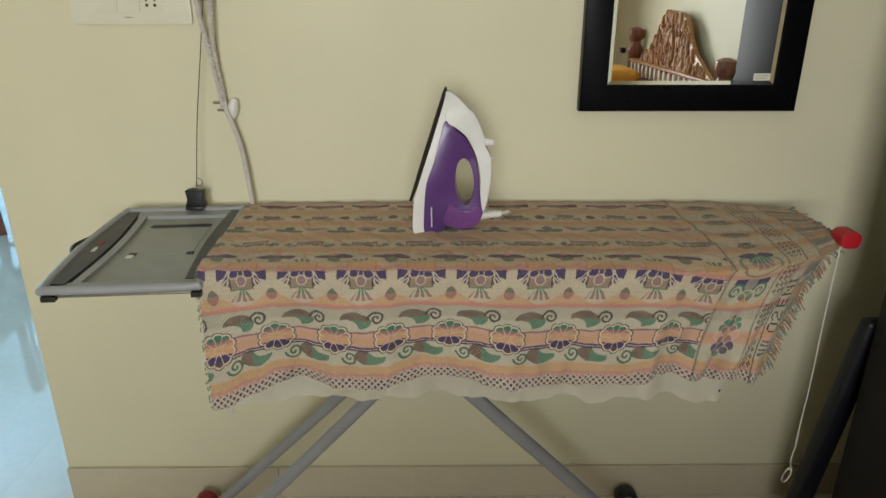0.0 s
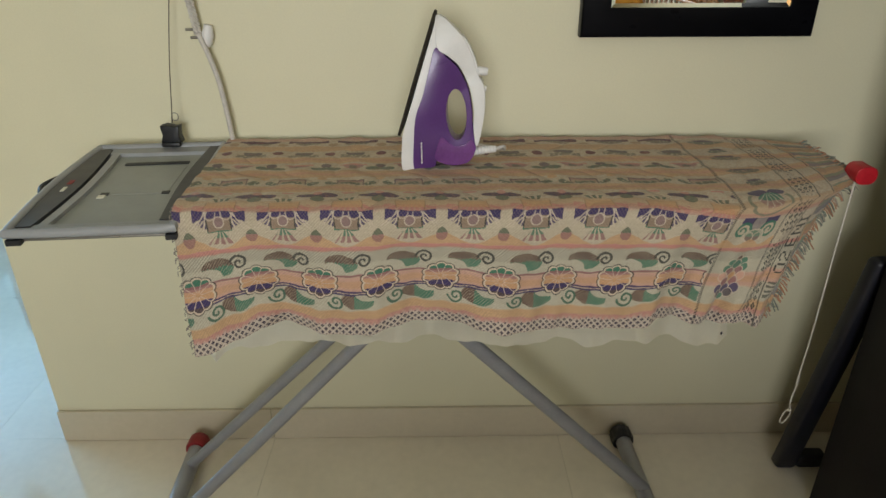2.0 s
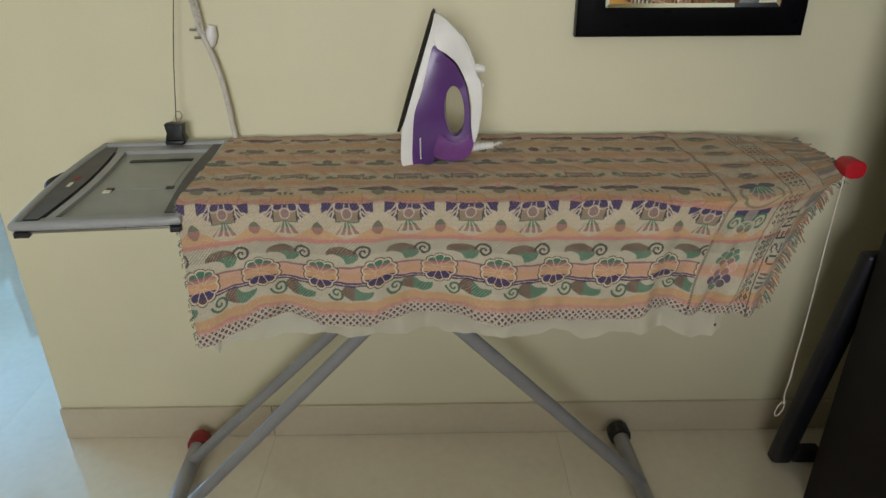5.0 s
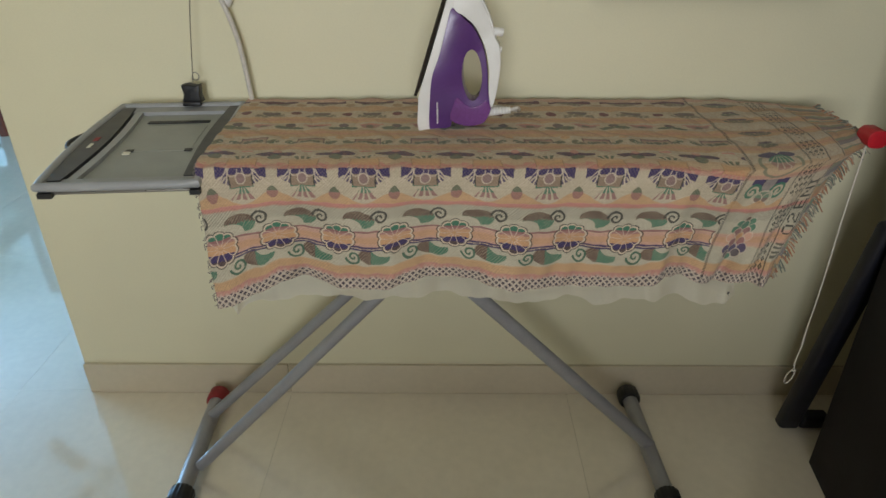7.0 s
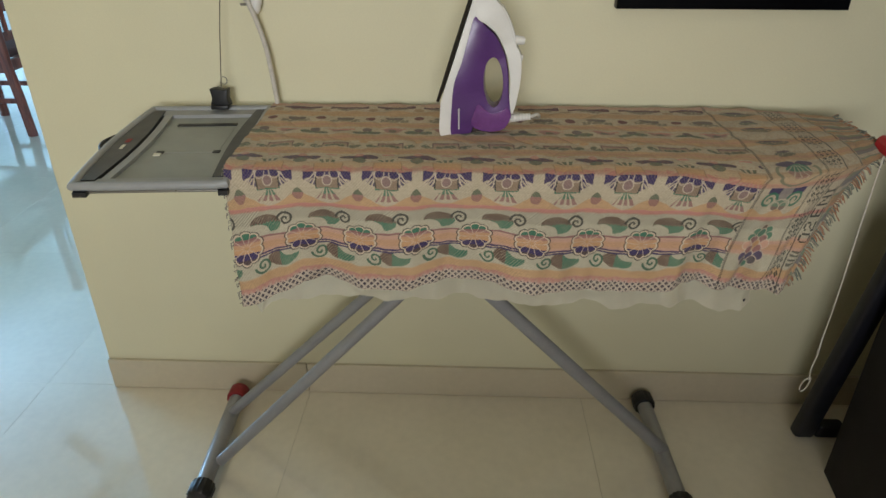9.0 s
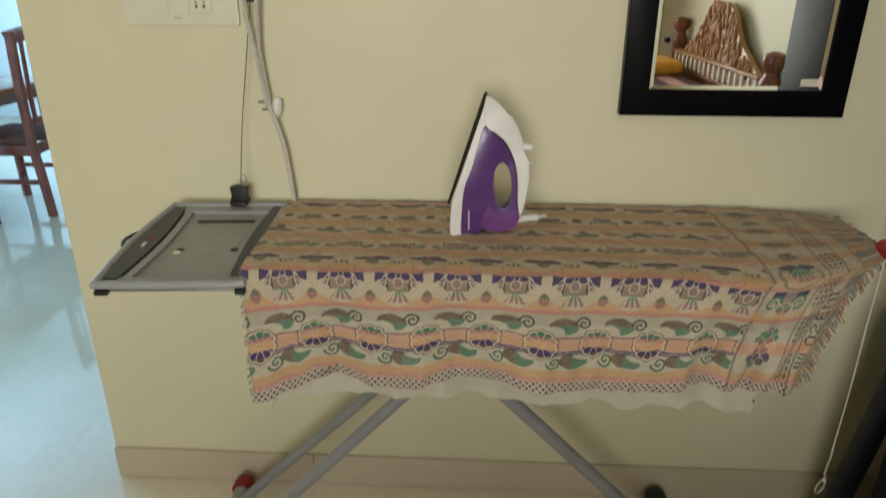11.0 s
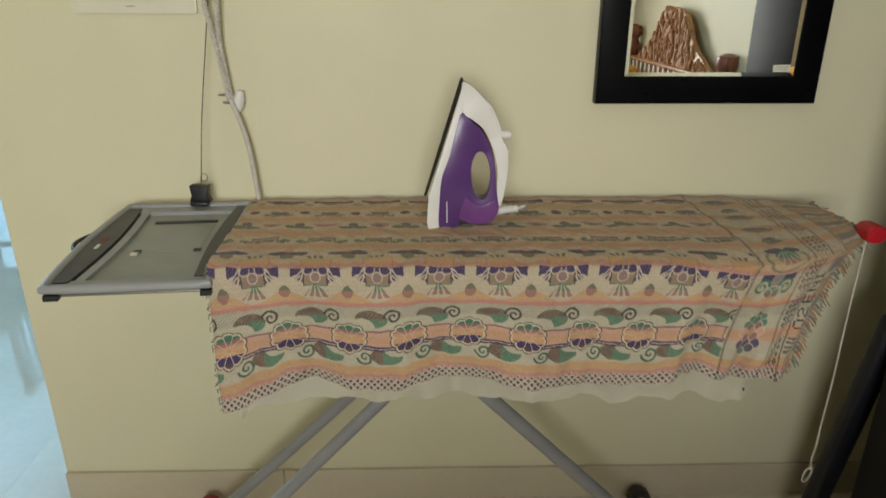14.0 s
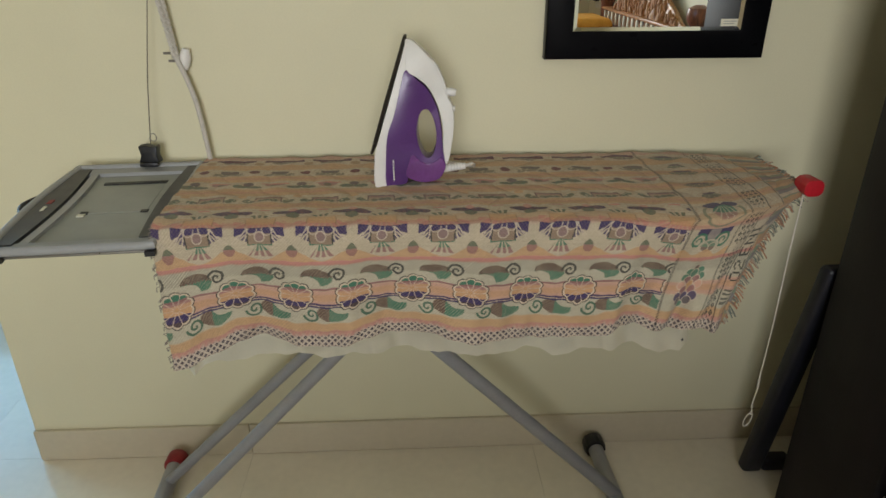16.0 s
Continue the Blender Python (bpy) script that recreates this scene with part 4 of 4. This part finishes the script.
    for cv, ru, rv in ((-0.105, 0.020, 0.013), (-0.160, 0.036, 0.010), (-0.235, 0.034, 0.013), (-0.275, 0.020, 0.008), (-0.335, 0.040, 0.010)):
        paint(e & (disc(0, cv, ru, rv) < 1) & (mott > 0.12), (0.15, 0.18, 0.14), 0.8)
        paint(e & (disc(0, cv - rv, ru * 0.7, 0.004) < 1), plum, 0.7)
    paint(e & (np.abs(u0 - 1.090) < 0.0028) & (np.sin((v0_ + u0 * 0.8) * 1250) > -0.25), dark, 0.8)
    q = 0.0135
    lu, lv = np.mod(u0 - 1.097, q) - q / 2, np.mod(v0_, q) - q / 2
    paint(e & (u > 1.097) & (u < 1.137) & ((np.hypot(np.abs(lu) - 0.0030, lv) < 0.0021) | (np.hypot(lu, np.abs(lv) - 0.0030) < 0.0021)) & (np.sin(v * 74 + 1.1) > -0.62), dark, 0.9)
    paint(e & (u > 1.097) & (u < 1.137) & (np.abs(lu) > 0.0056) & (np.abs(lv) > 0.0046), dark, 0.8)
    paint(e & (np.abs(u - 1.1415) < 0.0018), dark, 0.75)
    # letters, turned a quarter
    for text, v0 in (("ENI", 0.076), ("02", 0.130)):
        pos = v0
        for ch in text:
            rows = GLYPHS[ch].split()
            w = len(rows[0])
            s = 0.0040
            ci, ri = np.floor((pos - v0_) / s).astype(int), np.floor((u0 - 1.147) / 0.0048).astype(int)
            ok = (ci >= 0) & (ci < w) & (ri >= 0) & (ri < 7)
            grid = np.array([[int(k) for k in r] for r in rows])
            paint(ok & (grid[np.clip(ri, 0, 6), np.clip(ci, 0, w - 1)] == 1), dark, 0.92)
            pos -= (w + 1) * s
    for v0 in (0.150, 0.158, 0.168, 0.176):
        paint((np.abs(v - v0) < 0.0022) & (u > 1.147) & (u < 1.178), dark, 0.75)
    paint(e & (np.abs(u - 1.186) < 0.002), dark, 0.6)
    tail_zone = u > 1.190
    paint(tail_zone & (np.sin(v * 150) > 0.35), (0.17, 0.18, 0.22), 0.75)
    paint(tail_zone & (np.sin(v * 150 + 2.2) > 0.55), (0.20, 0.30, 0.22), 0.75)
    paint(tail_zone & (np.sin(v * 75 + 4.0) > 0.45), orange, 0.65)
    # weave
    weave = 1 + 0.05 * np.sin(u * math.tau / 0.0031) * np.sin(v * math.tau / 0.0031) + 0.03 * np.sin(u * 33 + 5 * np.sin(v * 21))
    cell = np.sin(np.floor(u0 / 0.0017) * 12.9898 + np.floor(v0_ / 0.0017) * 78.233) * 43758.5453
    pick = np.sin(np.floor(v0_ / 0.0012) * 39.425) * 24634.6345
    weave = weave * (1 + 0.20 * (cell - np.floor(cell) - 0.5) + 0.08 * (pick - np.floor(pick) - 0.5))
    return np.clip(col * weave[..., None] * np.array((0.81, 0.715, 0.635)), 0, 1)


M_CLOTH = bpy.data.materials.new("woven_cotton_print")
M_CLOTH.use_nodes = True
_n, _l = M_CLOTH.node_tree.nodes, M_CLOTH.node_tree.links
_at, _nz, _bp = _n.new("ShaderNodeAttribute"), _n.new("ShaderNodeTexNoise"), _n.new("ShaderNodeBump")
_at.attribute_name = "print"
_nz.inputs["Scale"].default_value = 650
_tc = _n.new("ShaderNodeTexCoord")
_l.new(_tc.outputs["Object"], _nz.inputs["Vector"])
_l.new(_nz.outputs["Fac"], _bp.inputs["Height"])
_bp.inputs["Strength"].default_value, _bp.inputs["Distance"].default_value = 0.35, 0.001
_p = _n["Principled BSDF"]
_l.new(_at.outputs["Color"], _p.inputs["Base Color"])
_l.new(_bp.outputs["Normal"], _p.inputs["Normal"])
_p.inputs["Roughness"].default_value = 0.9
_p.inputs["Specular IOR Level"].default_value = 0.2
_p.inputs["Sheen Weight"].default_value = 0.15


def cloth_mesh(name):
    us = np.linspace(0, U_END, 1591)
    vs = np.concatenate([np.linspace(-V_TOP, -0.071, 150), np.linspace(-0.070, 0.200, 270), np.linspace(0.2008, V_HANG, 36)])
    U, V = np.meshgrid(us, vs)
    ragged = (0.004 * np.sin(V * 190) + 0.003 * np.sin(V * 470 + 1)) * (U > 1.2)
    X, Y, Z = cloth_place(U * (1 + ragged / U_END * (U / U_END) ** 8), V)
    C = cloth_colour(U, V)
    nv, nu = U.shape
    me = bpy.data.meshes.new(name)
    idx = np.arange(nv * nu).reshape(nv, nu)
    quads = np.stack([idx[:-1, :-1], idx[1:, :-1], idx[1:, 1:], idx[:-1, 1:]], -1).reshape(-1, 4)
    me.vertices.add(nv * nu)
    me.vertices.foreach_set("co", np.stack([X, Y, Z], -1).astype(np.float32).ravel())
    me.loops.add(quads.size)
    me.loops.foreach_set("vertex_index", quads.astype(np.int32).ravel())
    me.polygons.add(len(quads))
    me.polygons.foreach_set("loop_start", np.arange(0, quads.size, 4, dtype=np.int32))
    me.update(calc_edges=True)
    att = me.color_attributes.new("print", "FLOAT_COLOR", "POINT")
    att.data.foreach_set("color", np.concatenate([C, np.ones((nv, nu, 1))], -1).astype(np.float32).ravel())
    me.polygons.foreach_set("use_smooth", np.ones(len(quads), bool))
    me.materials.append(M_CLOTH)
    return me


cloth = tagged(new("patterned_cloth", cloth_mesh("patterned_cloth")), "cream woven cotton cloth with bands of coloured motifs, over the board", "cloth")

# loose threads along the cloth's cut end
rng = random.Random(4)
_threads = []
for k in range(300):
    v = -V_TOP + (V_TOP + V_HANG) * k / 299
    x, y, z = (float(a) for a in cloth_place(np.array(U_END - 0.003), np.array(v)))
    clump = math.sin(k * 0.42) + math.sin(k * 0.151 + 1)
    d = Vector((0.006 + rng.random() * 0.010, rng.uniform(-0.006, 0.004) + 0.002 * clump - (0.004 if v > -0.04 else 0), rng.uniform(-0.010, 0.003) + 0.002 * clump - (0.009 if v > -0.04 else 0.0)))
    _threads.append((Vector((x, y, z)), d))
for mat, lab, sel in ((material("orange_thread", (0.50, 0.24, 0.13), 0.9), "orange loose threads", 0), (material("green_grey_thread", (0.20, 0.23, 0.19), 0.9), "grey green loose threads", 1), (material("cream_thread", (0.46, 0.40, 0.30), 0.9), "cream loose threads", 2)):
    bms = [sweep([p, p + d * 0.5 + Vector((0, 0, 0.0025)), p + d], 0.0011, 4) for k, (p, d) in enumerate(_threads) if (k // 9 + k % 2) % 3 == sel]
    tagged(part("fringe", merged(*bms), mat, cloth, lab), kind="stuff")
# frayed tufts at the other end
_tufts = []
for k in range(38):
    v = rng.uniform(-0.02, V_HANG)
    x, y, z = (float(a) for a in cloth_place(np.array(0.002), np.array(v)))
    _tufts.append(sweep([(x, y, z), (x - rng.uniform(0.002, 0.006), y - 0.003, z - 0.001), (x - rng.uniform(0.002, 0.007), y - rng.uniform(0, 0.005), z - rng.uniform(0.003, 0.010))], 0.0008, 4))
tagged(part("fringe", merged(*_tufts), material("faded_thread", (0.30, 0.26, 0.22), 0.9), cloth, "short faded loose threads"), kind="stuff")


def sheet_mesh():
    bm = bmesh.new()
    nu, nv = 300, 26
    rows = []
    for j in range(nv + 1):
        t = j / nv
        row = []
        for i in range(nu + 1):
            x = 0.602 + (1.566 - 0.602) * i / nu
            sx = 0.620 + (1.588 - 0.620) * i / nu
            low = float(np.interp(x, [0.602, 0.618, 0.64, 0.70, 0.80, 0.90, 1.0, 1.10, 1.18, 1.25, 1.30, 1.345, 1.39, 1.44, 1.50, 1.535, 1.556, 1.566], [0.606, 0.566, 0.588, 0.598, 0.596, 0.601, 0.604, 0.597, 0.592, 0.596, 0.586, 0.589, 0.606, 0.603, 0.585, 0.578, 0.576, 0.600]))
            low += 0.012 + 0.0022 * math.sin(x * 61) + 0.0012 * math.sin(x * 173)
            z = 0.834 + (low - 0.834) * t
            y = -0.404 - 0.010 * t * math.sin((x - 0.6) * 26) - 0.006 * t * t * math.sin((x - 0.6) * 57) - 0.020 * t ** 5 - 0.006 * t ** 6 * math.sin((x - 0.6) * 71 + 1) + 0.03 * max(0, x - 1.45)
            row.append(bm.verts.new((sx, y - 0.004, z - 0.005 * t)))
        rows.append(row)
    for a, b in zip(rows, rows[1:]):
        for i in range(nu):
            bm.faces.new((a[i], a[i + 1], b[i + 1], b[i]))
    bmesh.ops.solidify(bm, geom=bm.faces[:], thickness=0.0015)
    return bm


sheet = tagged(part("white_sheet", sheet_mesh(), M_SHEET), "plain white cotton sheet hanging under the patterned cloth", "sheet")
part("dark_mark", moved(turned([(0.0035, 0), (0.0035, 0.002)], 10, "Y"), Matrix.Translation((1.583, -0.414, 0.607))), M_STRIP, sheet, "small dark spot at the corner")

# ---- steam iron, standing on its heel ----
IX, IZ, IY = 0.987, 0.877, -0.200
S = 1 / 2640.0
I_TURN = Matrix.Translation((IX, IY, 0)) @ Matrix.Rotation(radians(-4.5), 4, "Z") @ Matrix.Translation((-IX, -IY, 0))


def ipts(keys):
    """Side-view outline: right and up from the heel's corner."""
    return [((x - 180) * S, (850 - y) * S) for x, y in keys]


def iron_width(x, z):
    """Half width of the body by distance from the sole and along it."""
    sx, sz = (158 - 180) * S, (850 - 665) * S
    dx, dz = (345 - 158) * S, (665 - 95) * S
    ln = math.hypot(dx, dz)
    ax, az = dx / ln, dz / ln
    along = ((x - sx) * ax + (z - sz) * az) / ln
    off = (x - sx) * az - (z - sz) * ax
    shape = math.sqrt(max(0.02, 1 - max(0.0, along) ** 2.1)) if along < 1 else 0.14
    depth = np.interp(off, [0, 0.012, 0.05, 0.085, 0.16], [0.054, 0.052, 0.042, 0.022, 0.017])
    return shape * depth


def iron_part(name, loops, grow, bevel, mat, parent, label="", y_shift=0.0):
    bm = slab(loops, -1.0, 1.0)
    bmesh.ops.triangulate(bm, faces=bm.faces[:])
    rim = [e for e in bm.edges if len(e.link_faces) == 2 and e.calc_face_angle(0) > 1.2 and abs(e.verts[0].co.y - e.verts[1].co.y) < 1e-6]
    for v in bm.verts:
        v.co.y *= iron_width(v.co.x, v.co.z) * grow
    if bevel:
        bmesh.ops.bevel(bm, geom=rim, offset=bevel, segments=3, profile=0.5, affect="EDGES", clamp_overlap=True)
    moved(bm, I_TURN @ Matrix.Translation((IX, IY + y_shift, IZ)))
    return part(name, bm, mat, parent, label)


iron = thing("steam_iron", (IX, IY, IZ), "purple and white steam iron standing upright on its heel", "iron")
sole_keys = ipts([(156, 668), (170, 672), (250, 428), (346, 128), (348, 96), (338, 90), (330, 104), (240, 396)])
iron_part("soleplate", [sole_keys], 0.90, 0.0012, M_SOLE, iron, "dark metal soleplate")
iron_part("skirt", [spline2(ipts([(179, 700), (176, 846), (236, 847), (248, 848), (248, 640), (310, 420), (356, 262), (400, 150), (348, 112), (335, 165), (258, 420), (190, 640)]), 4)], 0.97, 0.005, M_WHITEPL, iron, "white plastic lower body")
hole = ellipse((445 - 180) * S, (850 - 580) * S, 50 * S, 130 * S, 26, 3)
iron_part("body", [spline2(ipts([(234, 848), (285, 853), (335, 848), (350, 812), (395, 832), (470, 836), (520, 812), (540, 745), (526, 640), (522, 560), (500, 450), (452, 352), (400, 300), (346, 252), (318, 340), (285, 470), (250, 570), (237, 690)]), 4), hole], 1.0, 0.004, M_PURPLE, iron, "glossy purple plastic body with a looped handle")
iron_part("water_tank", [spline2(ipts([(338, 806), (352, 730), (372, 690), (410, 725), (455, 742), (500, 722), (520, 708), (545, 750), (518, 815), (470, 838), (400, 838)]), 4)], 1.12, 0.004, M_VIOLET, iron, "translucent violet heel guard")
iron_part("top_cover", [spline2(ipts([(346, 122), (352, 250), (405, 292), (458, 344), (508, 450), (530, 560), (530, 650), (544, 742), (562, 712), (578, 620), (586, 530), (578, 440), (545, 380), (520, 300), (478, 218), (420, 155), (372, 118)]), 4)], 1.03, 0.004, M_WHITEPL, iron, "white plastic top cover and handle back")
iron_part("spout_ridge", [spline2(ipts([(470, 205), (500, 240), (535, 318), (556, 400), (540, 408), (512, 330), (482, 260)]), 4)], 0.75, 0.003, M_WHITEPL, iron, "raised ridge of the top cover")
for kx, kz, r, ln in ((540, 372, 0.0085, 0.021), (556, 458, 0.0070, 0.013)):
    part("button", moved(moved(turned([(r * 0.9, 0), (r, 0.003), (r * 0.92, ln - 0.004), (r * 0.7, ln)], 20, "X"), Matrix.Translation((IX + (kx - 180) * S, IY, IZ + (850 - kz) * S)) @ Matrix.Rotation(radians(6), 4, "Y")), I_TURN), M_WHITEPL, iron, "stubby white control button")
for k in range(7):
    _x, _z = (274 - 180) * S, (850 - 812 + 17 * k) * S
    _w = iron_width(_x, _z)
    part("brand_bar", moved(box(IX + _x - 0.0012, IY - _w - 0.0045, IZ + _z - 0.002, IX + _x + 0.0012, IY - _w + 0.003, IZ + _z + 0.002), I_TURN), M_WHITEPL, iron, "small pale printed mark")
_k = [(IX + (520 - 180) * S, IY, IZ + (850 - 792) * S), (IX + (648 - 180) * S, IY + 0.004, IZ + (850 - 782) * S)]
bush = part("cord_guard", sweep([Vector(_k[0]).lerp(Vector(_k[1]), i / 24) for i in range(25)], 0.006, 12, radii=[0.0085 - 0.0022 * i / 24 + (0.0013 if i % 3 == 0 else 0) for i in range(25)]), M_WHITEPL, iron, "ribbed white cord guard")
part("power_cord", sweep(curve_points([_k[1], (IX + 0.193, IY + 0.012, IZ + 0.028), (IX + 0.198, IY + 0.045, IZ + 0.012), (IX + 0.178, IY + 0.085, IZ + 0.004), (IX + 0.150, IY + 0.105, IZ + 0.003)], 8), 0.0036, 10), M_ROPE, iron, "pale fabric power cord")

# ---- bed reflected in the mirror ----
bed = thing("carved_bed", (1.6, -2.7, 0), "carved polished wooden bed with a tall arched headboard", "bed")
BX = 2.50


def head_outline():
    c = -2.80
    left = [(-0.78, 0.50), (-0.78, 0.86), (-0.72, 0.91), (-0.61, 0.945), (-0.50, 1.00), (-0.40, 1.04), (-0.32, 1.10), (-0.26, 1.17), (-0.19, 1.225), (-0.10, 1.255)]
    return [(c + y, z) for y, z in left] + [(c, 1.265)] + [(c - y, z) for y, z in reversed(left)]


_bm = slab([[(y, z) for y, z in head_outline()]], -0.014, 0.014, 0.004)
_bm2 = []
rng = random.Random(9)
for k in range(420):
    y, z = rng.uniform(-3.52, -2.08), rng.uniform(0.90, 1.24)
    top = float(np.interp(y, [p[0] for p in head_outline()[1:-1]], [p[1] for p in head_outline()[1:-1]]))
    if z < top - 0.02:
        s = rng.uniform(0.015, 0.04)
        lump = bmesh.new()
        bmesh.ops.create_icosphere(lump, subdivisions=2, radius=1.0)
        moved(lump, Matrix.Translation((y, -0.015, z)) @ Matrix.Rotation(rng.uniform(-0.55, 0.55), 4, "Y") @ Matrix.Diagonal((s * 0.36, 0.018, s * 1.35, 1)))
        _bm2.append(lump)
_rot = Matrix.Translation((BX, 0, 0)) @ Matrix.Rotation(radians(90), 4, "Z")
headboard = part("headboard", moved(_bm, _rot), M_CARVED, bed, "arched carved headboard")
_bm3 = merged(*_bm2)
moved(_bm3, Matrix(((0, 1, 0, BX), (1, 0, 0, 0), (0, 0, 1, 0), (0, 0, 0, 1))))
tagged(part("carving", _bm3, M_CARVED, headboard, "raised carved leaves"), kind="stuff")
for y, h in ((-3.63, 1.14), (-1.99, 1.05)):
    part("post", moved(turned([(0.045, 0), (0.045, h - 0.20), (0.052, h - 0.18), (0.052, h - 0.14), (0.038, h - 0.12), (0.034, h - 0.10), (0.052, h - 0.075), (0.058, h - 0.045), (0.052, h - 0.015), (0.02, h)], 22), Matrix.Translation((BX, y, 0))), M_POST, bed, "turned reddish wooden post")
for k in range(17):
    y = -3.53 + 1.46 * k / 16
    part("spindle", box(BX - 0.046, y - 0.014, 0.825, BX - 0.032, y + 0.014, 0.905, 0.004), M_SHEET, bed, "pale short spindle of the headboard")
part("rail", box(BX - 0.052, -3.58, 0.80, BX + 0.03, -2.03, 0.824, 0.005), M_POST, bed)
part("rail", box(BX - 0.052, -3.58, 0.906, BX + 0.028, -2.03, 0.925, 0.005), M_CARVED, bed)
part("bed_base", box(0.55, -3.58, 0.10, BX - 0.06, -2.03, 0.46, 0.01), M_POST, bed)
for y in (-3.52, -2.09):
    part("leg", box(0.60, y - 0.04, 0.0, 0.68, y + 0.04, 0.11, 0.004), M_POST, bed)
mattress = tagged(part("mattress", box(0.55, -3.57, 0.462, BX - 0.065, -2.04, 0.79, 0.05, 4), M_STRIPES), "mattress under a dusky pink and maroon striped bedspread", "mattress")
pillow_bm = box(BX - 0.56, -3.54, 0.794, BX - 0.10, -3.08, 0.885, 0.042, 4)
tagged(part("pillow", pillow_bm, M_ORANGE), "plump orange pillow lying on the striped bedspread", "pillow")

outlet = thing("wall_socket", (2.556, -4.1, 0.93), "white wall socket with a small black plug beside the bed", "socket")
part("plate", box(2.551, -4.17, 0.87, 2.5595, -4.02, 0.99, 0.002), M_PLATE, outlet)
part("plug", box(2.520, -4.13, 0.925, 2.5508, -4.06, 0.965, 0.004), M_BLACKPL, outlet, "small black plug")

# ---- hall: dining set and ceiling fan ----
chair = thing("dining_chair", (-1.72, 2.36, 0), "brown wooden dining chair with a slatted back and padded seat", "chair")


def post_line(y):
    return [(-1.515, y, 0.0), (-1.53, y, 0.25), (-1.545, y, 0.45), (-1.545, y, 0.78), (-1.530, y, 1.10)]


for y in (2.17, 2.58):
    part("back_post", sweep(curve_points(post_line(y), 6), 0.031, 8, flat=0.75), M_CHAIR, chair)
    part("front_leg", sweep([(-1.95, y, 0.0), (-1.95, y, 0.44)], 0.028, 8), M_CHAIR, chair)
    part("stretcher", box(-1.94, y - 0.012, 0.20, -1.53, y + 0.012, 0.23, 0.004), M_CHAIR, chair)
    part("seat_rail", box(-1.94, y - 0.013, 0.38, -1.55, y + 0.013, 0.445, 0.004), M_CHAIR, chair)
part("top_rail", sweep(curve_points([(-1.530, 2.15, 1.065), (-1.516, 2.37, 1.09), (-1.530, 2.60, 1.065)], 8), 0.045, 10, flat=0.35), M_CHAIR, chair)
part("lower_rail", box(-1.555, 2.18, 0.55, -1.535, 2.57, 0.60, 0.004), M_CHAIR, chair)
for y in (2.25, 2.33, 2.41, 2.49):
    part("back_slat", sweep([(-1.545, y, 0.58), (-1.545, y, 0.78), (-1.530, y, 1.06)], 0.016, 8, flat=0.4), M_CHAIR, chair)
for x in (-1.95, -1.56):
    part("seat_rail", box(x - 0.012, 2.19, 0.38, x + 0.012, 2.56, 0.445, 0.004), M_CHAIR, chair)
part("seat", box(-1.975, 2.155, 0.446, -1.57, 2.595, 0.495, 0.02, 3), M_SEAT, chair, "brown leather padded seat")

table = thing("dining_table", (-2.4, 2.4, 0), "polished orange-brown wooden dining table", "table")
part("tabletop", box(-3.20, 1.92, 0.725, -1.72, 2.88, 0.76, 0.008), M_TABLE, table)
part("apron", box(-3.12, 1.99, 0.65, -1.79, 2.81, 0.724), M_CHAIR, table)
for x in (-1.76, -3.15):
    for y in (1.99, 2.81):
        part("leg", sweep([(x, y, 0.0), (x, y, 0.65)], 0.035, 10, radii=[0.028, 0.04]), M_CHAIR, table)

for _o in (chair, table):
    _o.location.x -= 0.085
    _o.location.y += 0.085

fan = thing("ceiling_fan", (-1.45, 1.82, CEIL), "brown three-bladed ceiling fan at rest in the hall", "ceiling fan")
part("down_rod", moved(turned([(0.012, 0), (0.012, 0.30)], 12), Matrix.Translation((-1.45, 1.82, CEIL - 0.3))), M_FAN, fan)
part("canopy", moved(turned([(0.03, 0), (0.06, 0.05), (0.062, 0.0595)], 20), Matrix.Translation((-1.45, 1.82, CEIL - 0.06))), M_FAN, fan)
part("motor", moved(turned([(0.04, 0), (0.11, 0.02), (0.125, 0.06), (0.11, 0.10), (0.03, 0.13)], 28), Matrix.Translation((-1.45, 1.82, CEIL - 0.43))), M_CEIL, fan, "pale round motor housing")
for k in range(3):
    bm = box(0.11, -0.06, -0.004, 0.62, 0.06, 0.004, 0.003)
    for v in bm.verts:
        v.co.y *= 0.7 + 0.6 * (v.co.x - 0.1)
    part("blade", moved(bm, Matrix.Translation((-1.45, 1.82, CEIL - 0.37)) @ Matrix.Rotation(radians(149 + 120 * k), 4, "Z") @ Matrix.Rotation(radians(9), 4, "X")), M_FAN, fan)

# ---- floor tiles ----
for i in range(-6, 3):
    for j in range(-5, 7):
        x, y = 0.985 + TS * i, -0.4 + TS * j
        t = new("tile", tile_me)
        t.location = (x, y, 0)
        t.parent = floor
